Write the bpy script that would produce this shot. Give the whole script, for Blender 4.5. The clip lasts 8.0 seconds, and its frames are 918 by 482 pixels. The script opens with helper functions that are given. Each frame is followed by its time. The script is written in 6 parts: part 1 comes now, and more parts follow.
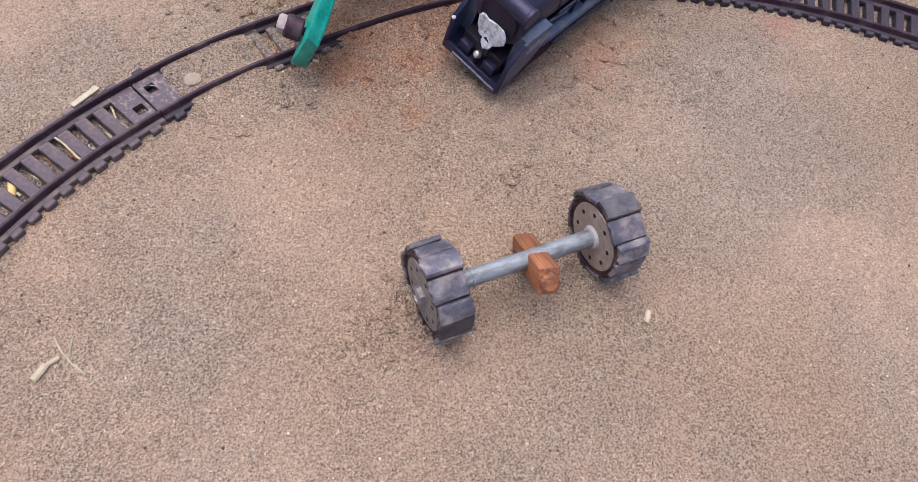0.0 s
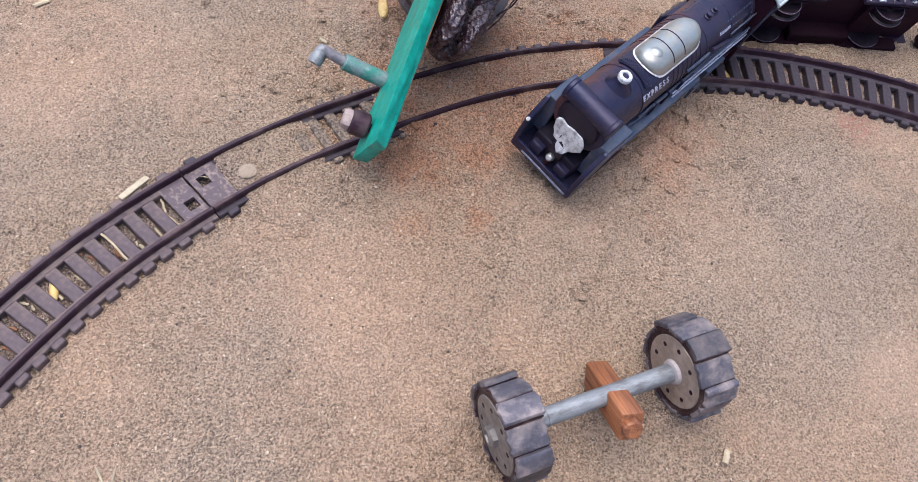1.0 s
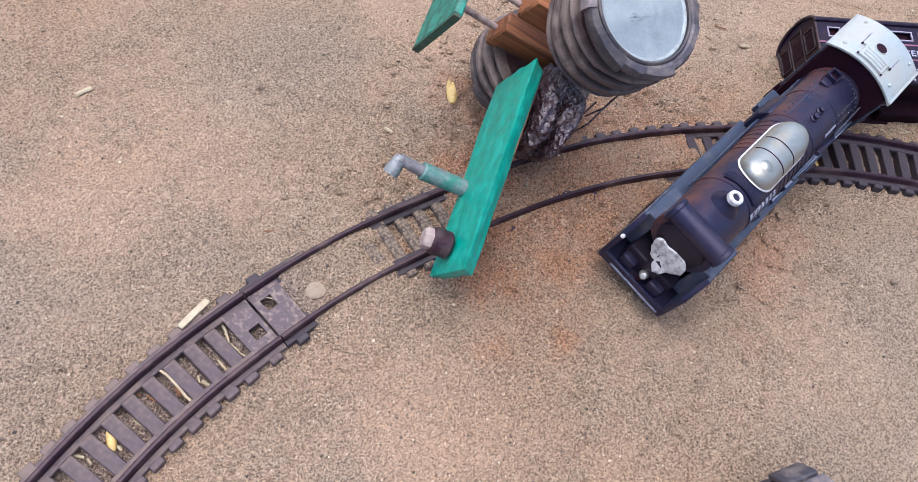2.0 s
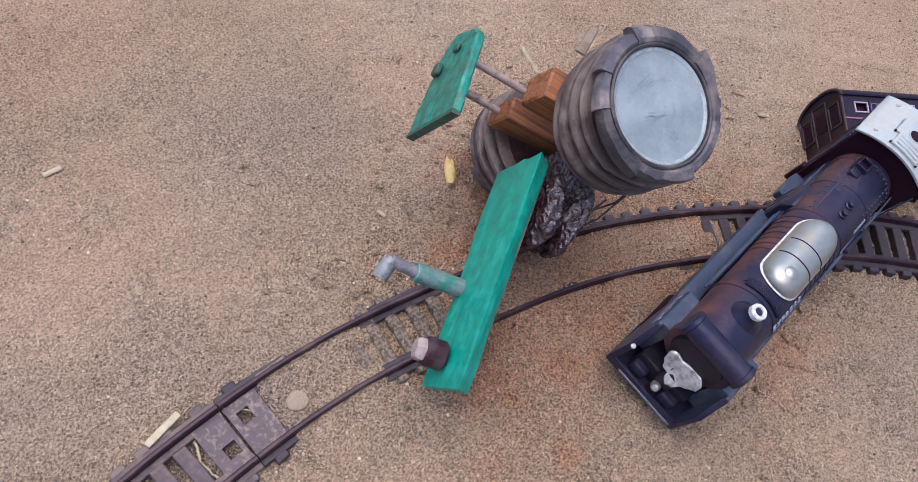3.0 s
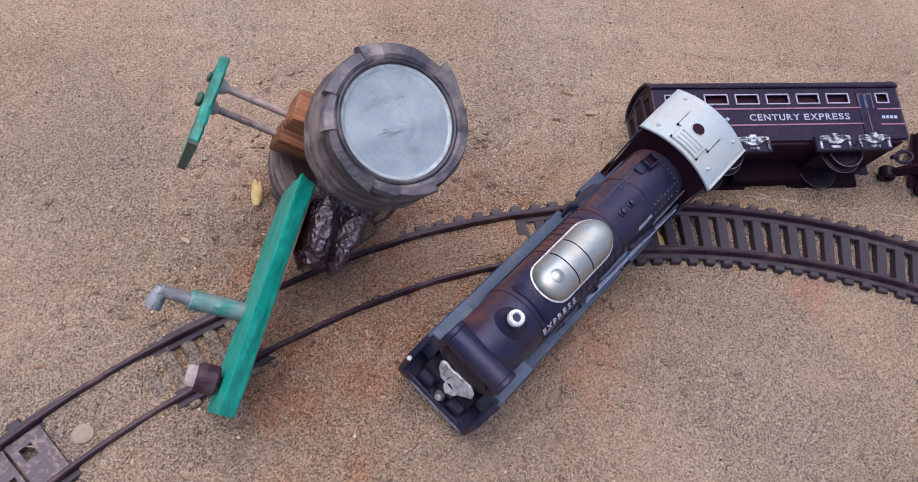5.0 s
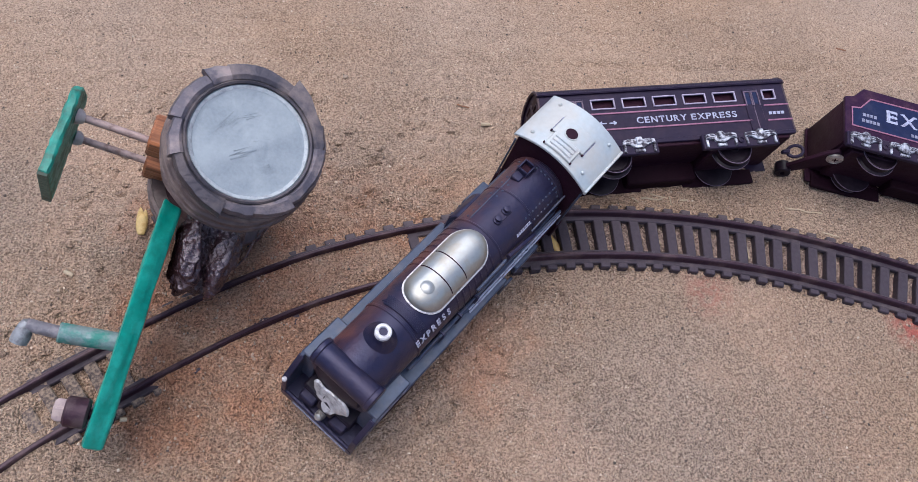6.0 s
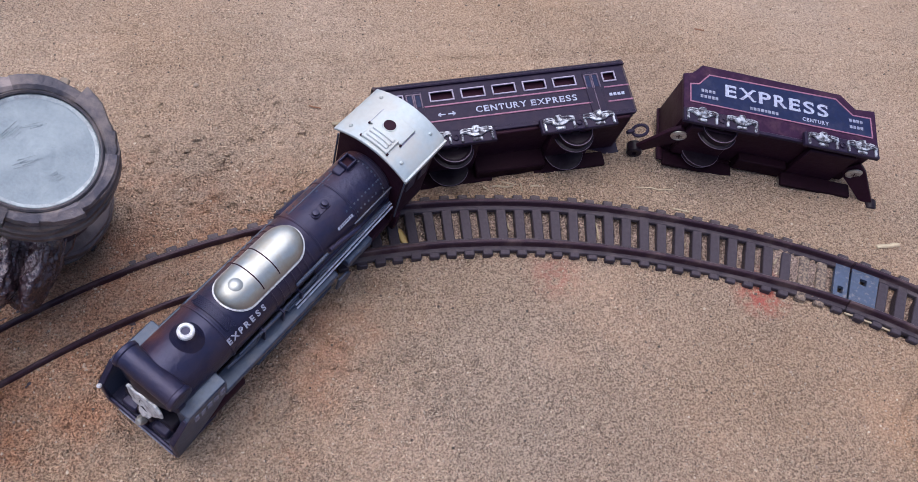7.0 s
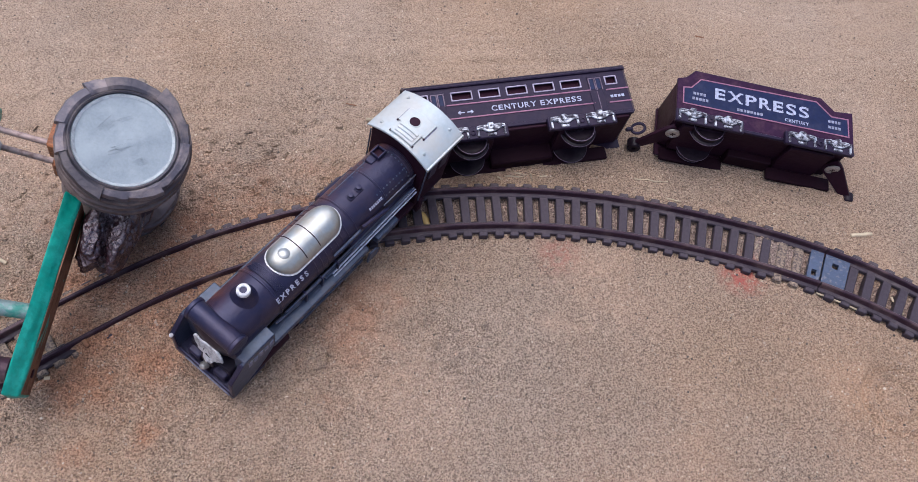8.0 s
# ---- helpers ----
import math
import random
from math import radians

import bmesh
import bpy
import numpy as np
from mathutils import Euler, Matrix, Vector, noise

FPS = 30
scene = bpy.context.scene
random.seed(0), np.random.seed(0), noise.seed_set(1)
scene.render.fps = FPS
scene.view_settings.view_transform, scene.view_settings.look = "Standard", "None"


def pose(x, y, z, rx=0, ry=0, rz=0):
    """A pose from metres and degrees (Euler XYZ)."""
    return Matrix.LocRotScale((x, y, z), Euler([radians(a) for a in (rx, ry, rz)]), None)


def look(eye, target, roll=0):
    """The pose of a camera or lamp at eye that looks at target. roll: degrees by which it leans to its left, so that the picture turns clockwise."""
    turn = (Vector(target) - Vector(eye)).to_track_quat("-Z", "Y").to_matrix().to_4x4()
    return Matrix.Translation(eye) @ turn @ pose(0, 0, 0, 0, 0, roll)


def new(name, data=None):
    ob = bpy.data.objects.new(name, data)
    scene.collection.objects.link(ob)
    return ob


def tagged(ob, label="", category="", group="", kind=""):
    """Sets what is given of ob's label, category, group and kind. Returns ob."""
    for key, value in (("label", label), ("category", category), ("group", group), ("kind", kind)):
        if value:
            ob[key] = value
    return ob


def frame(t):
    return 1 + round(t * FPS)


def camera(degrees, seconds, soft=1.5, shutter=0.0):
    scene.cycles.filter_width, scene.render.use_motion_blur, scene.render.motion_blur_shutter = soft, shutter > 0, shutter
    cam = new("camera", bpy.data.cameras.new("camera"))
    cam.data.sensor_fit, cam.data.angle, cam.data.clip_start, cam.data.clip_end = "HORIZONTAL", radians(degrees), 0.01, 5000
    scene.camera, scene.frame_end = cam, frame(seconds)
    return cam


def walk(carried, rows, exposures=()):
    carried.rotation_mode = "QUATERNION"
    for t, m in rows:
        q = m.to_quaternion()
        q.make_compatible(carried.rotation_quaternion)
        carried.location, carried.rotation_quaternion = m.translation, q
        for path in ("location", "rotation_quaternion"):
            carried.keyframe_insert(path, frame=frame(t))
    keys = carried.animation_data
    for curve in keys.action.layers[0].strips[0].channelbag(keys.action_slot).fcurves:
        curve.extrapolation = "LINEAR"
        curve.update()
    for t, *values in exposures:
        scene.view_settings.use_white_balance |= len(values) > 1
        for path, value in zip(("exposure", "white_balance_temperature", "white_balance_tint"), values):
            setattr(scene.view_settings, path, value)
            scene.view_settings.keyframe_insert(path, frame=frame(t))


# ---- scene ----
cam = camera(62.0, 8.0, soft=0.75)
PATH = [
    (0, (0.0271, 0.0369, 0.3196), (0.1485, 0.5358, -0.5385), 14.75),
    (0.5, (0.0132, 0.0622, 0.3201), (0.1364, 0.5722, -0.5312), 15.74),
    (1, (-0.0069, 0.0927, 0.3198), (0.1167, 0.6019, -0.5319), 17.43),
    (1.5, (-0.0287, 0.1240, 0.3157), (0.0964, 0.6346, -0.5349), 17.61),
    (2, (-0.0510, 0.1645, 0.3185), (0.0829, 0.6513, -0.5447), 19.46),
    (2.2, (-0.0578, 0.1816, 0.3187), (0.0796, 0.6673, -0.5445), 20.30),
    (3.3, (-0.0366, 0.2192, 0.3141), (0.0915, 0.7116, -0.5468), 19.57),
    (3.5, (-0.0243, 0.2200, 0.3171), (0.1042, 0.7136, -0.5431), 19.51),
    (4, (0.0057, 0.2182, 0.3252), (0.1248, 0.7064, -0.5394), 17.37),
    (5.3, (0.0550, 0.2228, 0.3372), (0.1791, 0.7137, -0.5252), 14.56),
    (5.5, (0.0615, 0.2209, 0.3340), (0.1885, 0.7204, -0.5229), 13.99),
    (6, (0.0935, 0.2184, 0.3404), (0.2331, 0.7281, -0.5085), 13.11),
    (6.5, (0.1325, 0.2143, 0.3460), (0.2883, 0.7286, -0.4973), 12.51),
    (7, (0.1650, 0.2023, 0.3468), (0.3253, 0.7199, -0.4936), 10.93),
    (7.5, (0.1847, 0.1847, 0.3558), (0.3394, 0.7081, -0.4822), 9.54),
    (8, (0.1644, 0.1643, 0.3935), (0.2846, 0.6804, -0.4545), 8.44),
]
EXPOSURES = [(0.0, 0.32, 5880, 7.5), (1.5, 0.44, 5860, 5.3), (2.2, 0.39, 5860, 5.6), (3.3, 0.06, 5870, 9.0), (8.0, 0.08, 5840, 9.3)]
walk(cam, [(t, look(eye, target, roll)) for t, eye, target, roll in PATH], EXPOSURES)

# ---- light: open shade under a bright hazy sky ----
world = bpy.data.worlds.new("sky")
scene.world = world
world.use_nodes = True
wn = world.node_tree.nodes
sky = wn.new("ShaderNodeTexSky")
sky.sky_type = "NISHITA"
sky.sun_disc = False
sky.sun_elevation, sky.sun_rotation = radians(80), radians(-54)
sky.dust_density = 4.0
wn["Background"].inputs["Strength"].default_value = 0.19
world.node_tree.links.new(sky.outputs["Color"], wn["Background"].inputs["Color"])
sun_data = bpy.data.lights.new("sun", "SUN")
sun_data.energy, sun_data.angle, sun_data.color = 2.8, radians(75), (1.0, 0.95, 0.88)
sun = new("sun", sun_data)
sun.matrix_world = look((-0.2, 0.6, 2.4), (0.15, 0.35, 0))


# ---- materials ----
def sock(node, value, name):
    node.inputs[name].default_value = value


def material(name, base, rough=0.5, metal=0.0, spots=None, spot_scale=60.0, spot_amount=0.5, grain=400.0,
             grain_amount=0.15, bump=0.0004, bump_scale=300.0, stretch=(1, 1, 1), spec=0.5, jitter=0.0, low=0.48, high=0.62, tint=(1, 1, 1)):
    """A surface with a base colour, wear or dust in patches, fine grain and relief. Sizes in object metres."""
    mat = bpy.data.materials.new(name)
    mat.use_nodes = True
    nt = mat.node_tree
    bsdf = nt.nodes["Principled BSDF"]
    link = nt.links.new
    tex = nt.nodes.new("ShaderNodeTexCoord")
    mapping = nt.nodes.new("ShaderNodeMapping")
    mapping.inputs["Scale"].default_value = stretch
    link(tex.outputs["Object"], mapping.inputs["Vector"])
    vec = mapping.outputs["Vector"]

    def noise_tex(scale, detail=4.0, rough_=0.55):
        n = nt.nodes.new("ShaderNodeTexNoise")
        sock(n, scale, "Scale"), sock(n, detail, "Detail"), sock(n, rough_, "Roughness")
        link(vec, n.inputs["Vector"])
        return n.outputs["Fac"]

    def ramp(fac, a, b):
        r = nt.nodes.new("ShaderNodeMapRange")
        sock(r, a, "From Min"), sock(r, b, "From Max")
        link(fac, r.inputs["Value"])
        return r.outputs["Result"]

    def times(a, k):
        m = nt.nodes.new("ShaderNodeMath")
        m.operation = "MULTIPLY"
        link(a, m.inputs[0])
        m.inputs[1].default_value = k
        return m.outputs[0]

    def mix(fac, a, b, kind="MIX"):
        m = nt.nodes.new("ShaderNodeMix")
        m.data_type, m.blend_type = "RGBA", kind
        link(fac, m.inputs[0])
        for i, c in ((6, a), (7, b)):
            if isinstance(c, tuple):
                m.inputs[i].default_value = (*c, 1)
            else:
                link(c, m.inputs[i])
        return m.outputs[2]

    fine = noise_tex(grain, 3.0)
    colour = mix(times(ramp(fine, 0.3, 0.7), 1.0), tuple(c * (1 - grain_amount) for c in base), tuple(min(1, c * (1 + grain_amount)) for c in base))
    patch = ramp(noise_tex(spot_scale, 6.0, 0.65), low, high)
    if spots:
        colour = mix(times(patch, spot_amount), colour, spots)
    if jitter:
        info = nt.nodes.new("ShaderNodeObjectInfo")
        hue = nt.nodes.new("ShaderNodeHueSaturation")
        val = nt.nodes.new("ShaderNodeMapRange")
        sock(val, 1 - jitter, "To Min"), sock(val, 1 + jitter, "To Max")
        link(info.outputs["Random"], val.inputs["Value"])
        link(val.outputs["Result"], hue.inputs["Value"])
        link(colour, hue.inputs["Color"])
        colour = hue.outputs["Color"]
    link(colour, bsdf.inputs["Base Color"])
    rr = nt.nodes.new("ShaderNodeMapRange")
    sock(rr, rough, "To Min"), sock(rr, min(1.0, rough + 0.3 * spot_amount), "To Max")
    link(patch, rr.inputs["Value"])
    link(rr.outputs["Result"], bsdf.inputs["Roughness"])
    sock(bsdf, metal, "Metallic")
    sock(bsdf, spec, "Specular IOR Level")
    sock(bsdf, (*tint, 1), "Specular Tint")
    if bump:
        b = nt.nodes.new("ShaderNodeBump")
        sock(b, 1.0, "Strength"), sock(b, bump, "Distance")
        link(noise_tex(bump_scale, 5.0), b.inputs["Height"])
        link(b.outputs["Normal"], bsdf.inputs["Normal"])
    return mat


def sand_material():
    mat = bpy.data.materials.new("coarse_sand")
    mat.use_nodes = True
    nt = mat.node_tree
    bsdf, link = nt.nodes["Principled BSDF"], nt.links.new
    tex = nt.nodes.new("ShaderNodeTexCoord")
    vec = tex.outputs["Object"]

    def noise_tex(scale, detail, rough_=0.55):
        n = nt.nodes.new("ShaderNodeTexNoise")
        sock(n, scale, "Scale"), sock(n, detail, "Detail"), sock(n, rough_, "Roughness")
        link(vec, n.inputs["Vector"])
        return n.outputs["Fac"]

    def ramp(fac, a, b, lo=0.0, hi=1.0):
        r = nt.nodes.new("ShaderNodeMapRange")
        sock(r, a, "From Min"), sock(r, b, "From Max"), sock(r, lo, "To Min"), sock(r, hi, "To Max")
        link(fac, r.inputs["Value"])
        return r.outputs["Result"]

    def mix(fac, a, b, kind="MIX"):
        m = nt.nodes.new("ShaderNodeMix")
        m.data_type, m.blend_type = "RGBA", kind
        if isinstance(fac, float):
            m.inputs[0].default_value = fac
        else:
            link(fac, m.inputs[0])
        for i, c in ((6, a), (7, b)):
            if isinstance(c, tuple):
                m.inputs[i].default_value = (*c, 1)
            else:
                link(c, m.inputs[i])
        return m.outputs[2]

    def math_(op, a, b):
        m = nt.nodes.new("ShaderNodeMath")
        m.operation = op
        for i, c in ((0, a), (1, b)):
            if isinstance(c, float):
                m.inputs[i].default_value = c
            else:
                link(c, m.inputs[i])
        return m.outputs[0]

    def grain_tex(scale):
        v = nt.nodes.new("ShaderNodeTexVoronoi")
        sock(v, scale, "Scale")
        link(vec, v.inputs["Vector"])
        w = nt.nodes.new("ShaderNodeRGBToBW")
        link(v.outputs["Color"], w.inputs["Color"])
        return v.outputs["Distance"], w.outputs[0]

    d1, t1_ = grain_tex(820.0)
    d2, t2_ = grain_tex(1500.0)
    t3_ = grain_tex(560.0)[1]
    # rounded grains, with the shade in the gaps and pits painted into their tone
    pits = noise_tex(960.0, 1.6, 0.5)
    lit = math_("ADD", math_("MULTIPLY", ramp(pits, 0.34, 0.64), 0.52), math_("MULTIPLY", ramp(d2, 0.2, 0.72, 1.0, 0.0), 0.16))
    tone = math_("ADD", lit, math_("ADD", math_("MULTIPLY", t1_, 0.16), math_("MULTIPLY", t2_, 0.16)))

    def place_along(axis):
        sep = nt.nodes.new("ShaderNodeSeparateXYZ")
        link(vec, sep.inputs[0])
        return sep.outputs[axis]

    # the outlines of all patches are frayed by a drifting offset
    drift = nt.nodes.new("ShaderNodeTexNoise")
    sock(drift, 28.0, "Scale"), sock(drift, 5.0, "Detail"), sock(drift, 0.62, "Roughness")
    link(vec, drift.inputs["Vector"])
    stray = nt.nodes.new("ShaderNodeVectorMath")
    stray.operation = "MULTIPLY_ADD"
    link(drift.outputs["Color"], stray.inputs[0])
    stray.inputs[1].default_value, stray.inputs[2].default_value = (0.15, 0.15, 0), (-0.075, -0.075, 0)
    frayed = nt.nodes.new("ShaderNodeVectorMath")
    frayed.operation = "ADD"
    link(vec, frayed.inputs[0]), link(stray.outputs[0], frayed.inputs[1])

    def spot(x, y, r, amount=1.0):
        d = nt.nodes.new("ShaderNodeVectorMath")
        d.operation = "DISTANCE"
        link(frayed.outputs[0], d.inputs[0])
        d.inputs[1].default_value = (x, y, 0)
        return ramp(d.outputs["Value"], 0.1 * r, 1.5 * r, amount, 0.0)

    # fine orange dust lies in patches over coarse grey-buff grains, and all over the ground beyond the train
    dust = ramp(noise_tex(7.0, 5.0, 0.62), 0.38, 0.66, 0.0, 0.62)
    for x, y, r in ((-0.025, 0.25, 0.05), (-0.116, 0.208, 0.035), (0.18, 0.29, 0.035), (0.065, 0.24, 0.022), (-0.035, 0.136, 0.035), (0.185, 0.189, 0.025),
                    (0.276, 0.237, 0.03), (0.29, 0.377, 0.03), (-0.142, 0.387, 0.035), (-0.181, 0.339, 0.03), (-0.105, 0.355, 0.022), (0.092, 0.3, 0.025),
                    (0.165, 0.365, 0.03), (0.432, 0.282, 0.035), (0.32, 0.365, 0.03), (-0.026, 0.46, 0.035)):
        dust = math_("ADD", dust, spot(x, y, r, 0.4))
    beyond = ramp(place_along(1), 0.44, 0.54)
    dust = math_("ADD", dust, math_("MULTIPLY", beyond, 0.45))
    dust = math_("ADD", dust, ramp(place_along(1), 0.2, 0.3, 0.22, 0.0))
    # coarse grit shows between the rails, where the sand is tinted darker and bluer
    out_from = nt.nodes.new("ShaderNodeVectorMath")
    out_from.operation = "DISTANCE"
    link(vec, out_from.inputs[0])
    out_from.inputs[1].default_value = (RING.x, RING.y, 0)
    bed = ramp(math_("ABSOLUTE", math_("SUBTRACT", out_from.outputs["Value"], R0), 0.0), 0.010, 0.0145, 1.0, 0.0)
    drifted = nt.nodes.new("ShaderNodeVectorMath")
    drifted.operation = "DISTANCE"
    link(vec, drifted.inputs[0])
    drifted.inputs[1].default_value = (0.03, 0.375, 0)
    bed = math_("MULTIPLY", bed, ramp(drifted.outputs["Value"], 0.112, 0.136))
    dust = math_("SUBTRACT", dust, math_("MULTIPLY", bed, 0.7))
    for x, y, r in ((-0.06, 0.17, 0.05), (0.24, 0.33, 0.07), (0.13, 0.13, 0.05), (0.3, 0.43, 0.05), (0.05, 0.36, 0.05)):
        dust = math_("SUBTRACT", dust, spot(x, y, r, 0.3))
    dusty = ramp(math_("ADD", dust, math_("MULTIPLY", t3_, 0.3)), 0.3, 0.95)
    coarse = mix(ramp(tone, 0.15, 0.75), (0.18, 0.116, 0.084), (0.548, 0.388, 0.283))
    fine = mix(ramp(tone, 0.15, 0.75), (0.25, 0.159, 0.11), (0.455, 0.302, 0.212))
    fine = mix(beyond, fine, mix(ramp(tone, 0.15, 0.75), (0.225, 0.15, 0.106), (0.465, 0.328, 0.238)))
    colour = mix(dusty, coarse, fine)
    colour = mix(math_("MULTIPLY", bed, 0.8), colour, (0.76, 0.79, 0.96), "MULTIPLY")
    # single grains: dark ones among the coarse, pale ones anywhere
    loose = ramp(dusty, 0.0, 1.0, 1.0, 0.25)
    colour = mix(math_("MULTIPLY", loose, ramp(t2_, 0.1, 0.2, 0.4, 0.0)), colour, (0.06, 0.04, 0.034))
    colour = mix(ramp(t2_, 0.88, 0.94, 0.0, 0.4), colour, (0.8, 0.68, 0.54))
    shade = ramp(noise_tex(16.0, 5.0, 0.6), 0.32, 0.68, 0.94, 1.06)
    tint = nt.nodes.new("ShaderNodeHueSaturation")
    link(shade, tint.inputs["Value"])
    link(ramp(noise_tex(5.0, 3.0, 0.5), 0.35, 0.65, 0.92, 1.1), tint.inputs["Saturation"])
    link(colour, tint.inputs["Color"])
    colour = tint.outputs["Color"]

    # redder, darker sand in patches along the locomotive and round the tractor
    red_patch = spot(0.062, 0.395, 0.06)
    for x, y, r in ((0.145, 0.365, 0.035), (0.015, 0.4, 0.04), (0.03, 0.36, 0.045), (0.02, 0.325, 0.03), (0.13, 0.43, 0.03)):
        red_patch = math_("ADD", red_patch, spot(x, y, r, 0.8))
    red_patch = math_("MULTIPLY", math_("MINIMUM", red_patch, 1.0), ramp(noise_tex(48.0, 5.0, 0.62), 0.36, 0.6, 0.35, 1.0))
    colour = mix(red_patch, colour, (1.08, 0.8, 0.68), "MULTIPLY")

    # red powder spilt in two places beside the track
    def spilt(x, y, r):
        d = nt.nodes.new("ShaderNodeVectorMath")
        d.operation = "DISTANCE"
        link(vec, d.inputs[0])
        d.inputs[1].default_value = (x, y, 0)
        near = ramp(d.outputs["Value"], 0.3 * r, r, 1.0, 0.0)
        return math_("MULTIPLY", near, ramp(noise_tex(190.0, 4.0, 0.6), 0.38, 0.56))

    colour = mix(math_("MULTIPLY", spilt(0.279, 0.391, 0.018), 0.4), colour, (0.5, 0.17, 0.13))
    colour = mix(math_("MULTIPLY", spilt(0.391, 0.371, 0.019), 0.8), colour, (0.48, 0.1, 0.08))
    link(colour, bsdf.inputs["Base Color"])
    sock(bsdf, 0.85, "Roughness"), sock(bsdf, 0.25, "Specular IOR Level")
    grainy = ramp(dusty, 0.0, 1.0, 1.0, 0.45)
    h1 = math_("MULTIPLY", math_("ADD", math_("MULTIPLY", d1, -0.7), math_("MULTIPLY", pits, 2.2)), grainy)
    h2 = math_("MULTIPLY", math_("MULTIPLY", d2, -0.7), grainy)
    h3 = math_("MULTIPLY", noise_tex(190.0, 4.0), 2.2)
    h4 = math_("MULTIPLY", noise_tex(45.0, 3.0), 4.0)
    height = math_("ADD", math_("ADD", h1, h2), math_("ADD", h3, h4))
    b = nt.nodes.new("ShaderNodeBump")
    sock(b, 1.0, "Strength"), sock(b, 0.0019, "Distance")
    link(height, b.inputs["Height"])
    link(b.outputs["Normal"], bsdf.inputs["Normal"])
    return mat


RING, R0 = Vector((0.223, -0.008)), 0.4322
SAND = sand_material()
DUST = (0.36, 0.27, 0.2)
VIOLET = (0.76, 0.64, 1.0)
BLACK = material("black_plastic", (0.0125, 0.0115, 0.029), 0.34, spots=(0.055, 0.034, 0.038), spot_scale=70, spot_amount=0.25, bump=0.0002, bump_scale=500, spec=0.42, tint=(0.7, 0.68, 1.0))
SLATE = material("slate_plastic", (0.033, 0.042, 0.077), 0.4, spots=DUST, spot_scale=90, spot_amount=0.1, bump=0.0002, spec=0.48, tint=(0.8, 0.88, 1.0))
DEEP = material("dark_underside_plastic", (0.0175, 0.0055, 0.012), 0.5, spots=(0.026, 0.01, 0.014), spot_scale=120, spot_amount=0.2, bump=0.0002, spec=0.14, tint=(1.0, 0.7, 0.85))
WHEEL = material("black_wheel_plastic", (0.011, 0.0062, 0.0105), 0.36, spots=(0.045, 0.034, 0.04), spot_scale=200, spot_amount=0.12, bump=0.0002, spec=0.14)
COACH = material("coach_plastic", (0.015, 0.0095, 0.023), 0.42, spots=(0.05, 0.032, 0.042), spot_scale=80, spot_amount=0.25, bump=0.00015, spec=0.17, tint=(0.85, 0.8, 1.0))
NAVY = material("navy_print", (0.008, 0.012, 0.045), 0.42, spots=(0.06, 0.055, 0.09), spot_scale=120, spot_amount=0.2, bump=0.0001, spec=0.15)
MAROON = material("maroon_plastic", (0.024, 0.008, 0.024), 0.45, spots=(0.09, 0.045, 0.055), spot_scale=100, spot_amount=0.3, bump=0.0001, spec=0.12, tint=VIOLET)
PALE = material("faded_lilac_print", (0.33, 0.34, 0.45), 0.5, spots=(0.12, 0.09, 0.15), spot_scale=420, spot_amount=0.6, bump=0)
DIM = material("worn_print", (0.22, 0.22, 0.3), 0.5, spots=(0.06, 0.05, 0.09), spot_scale=500, spot_amount=0.6, bump=0)
ENDWALL = material("coach_end_plastic", (0.022, 0.0095, 0.014), 0.5, spots=(0.07, 0.045, 0.045), spot_scale=90, spot_amount=0.35, bump=0.0002, spec=0.2)
ENDRIDGE = material("brown_grey_ridge", (0.05, 0.03, 0.036), 0.5, spots=(0.11, 0.08, 0.075), spot_scale=200, spot_amount=0.4, bump=0.0002, spec=0.25)
LILAC = material("dull_lilac_edge", (0.12, 0.08, 0.12), 0.5, spots=(0.03, 0.016, 0.035), spot_scale=300, spot_amount=0.6, bump=0)
PINK = material("pink_print", (0.25, 0.095, 0.16), 0.5, spots=(0.08, 0.035, 0.055), spot_scale=400, spot_amount=0.55, bump=0)
WHITE = material("white_print", (0.6, 0.58, 0.6), 0.5, spots=(0.2, 0.16, 0.2), spot_scale=500, spot_amount=0.55, bump=0)
SILVER = material("silver_paint", (0.36, 0.36, 0.355), 0.36, 0.75, spots=(0.33, 0.27, 0.2), spot_scale=60, spot_amount=0.5, grain_amount=0.06, bump=0.0001)
ROOF = material("silver_roof_plastic", (0.4, 0.43, 0.45), 0.4, 0.4, spots=(0.48, 0.4, 0.33), spot_scale=35, spot_amount=0.4, grain_amount=0.06, bump=0.0001)
FOIL = material("smeared_silver_paint", (0.56, 0.54, 0.56), 0.42, 0.25, spots=(0.1, 0.08, 0.1), spot_scale=230, spot_amount=0.6, bump=0.0012, bump_scale=280)
TRACK = material("brown_track_plastic", (0.034, 0.0255, 0.033), 0.5, spots=(0.16, 0.125, 0.12), spot_scale=80, spot_amount=0.3, bump=0.0004, bump_scale=400, spec=0.3, low=0.48, high=0.68, tint=(1.0, 0.88, 0.98))
DUSTY = material("dusty_track_plastic", (0.062, 0.043, 0.05), 0.58, spots=(0.25, 0.18, 0.145), spot_scale=90, spot_amount=0.5, bump=0.0005, bump_scale=400, low=0.42, high=0.66, tint=(1.0, 0.85, 0.92))
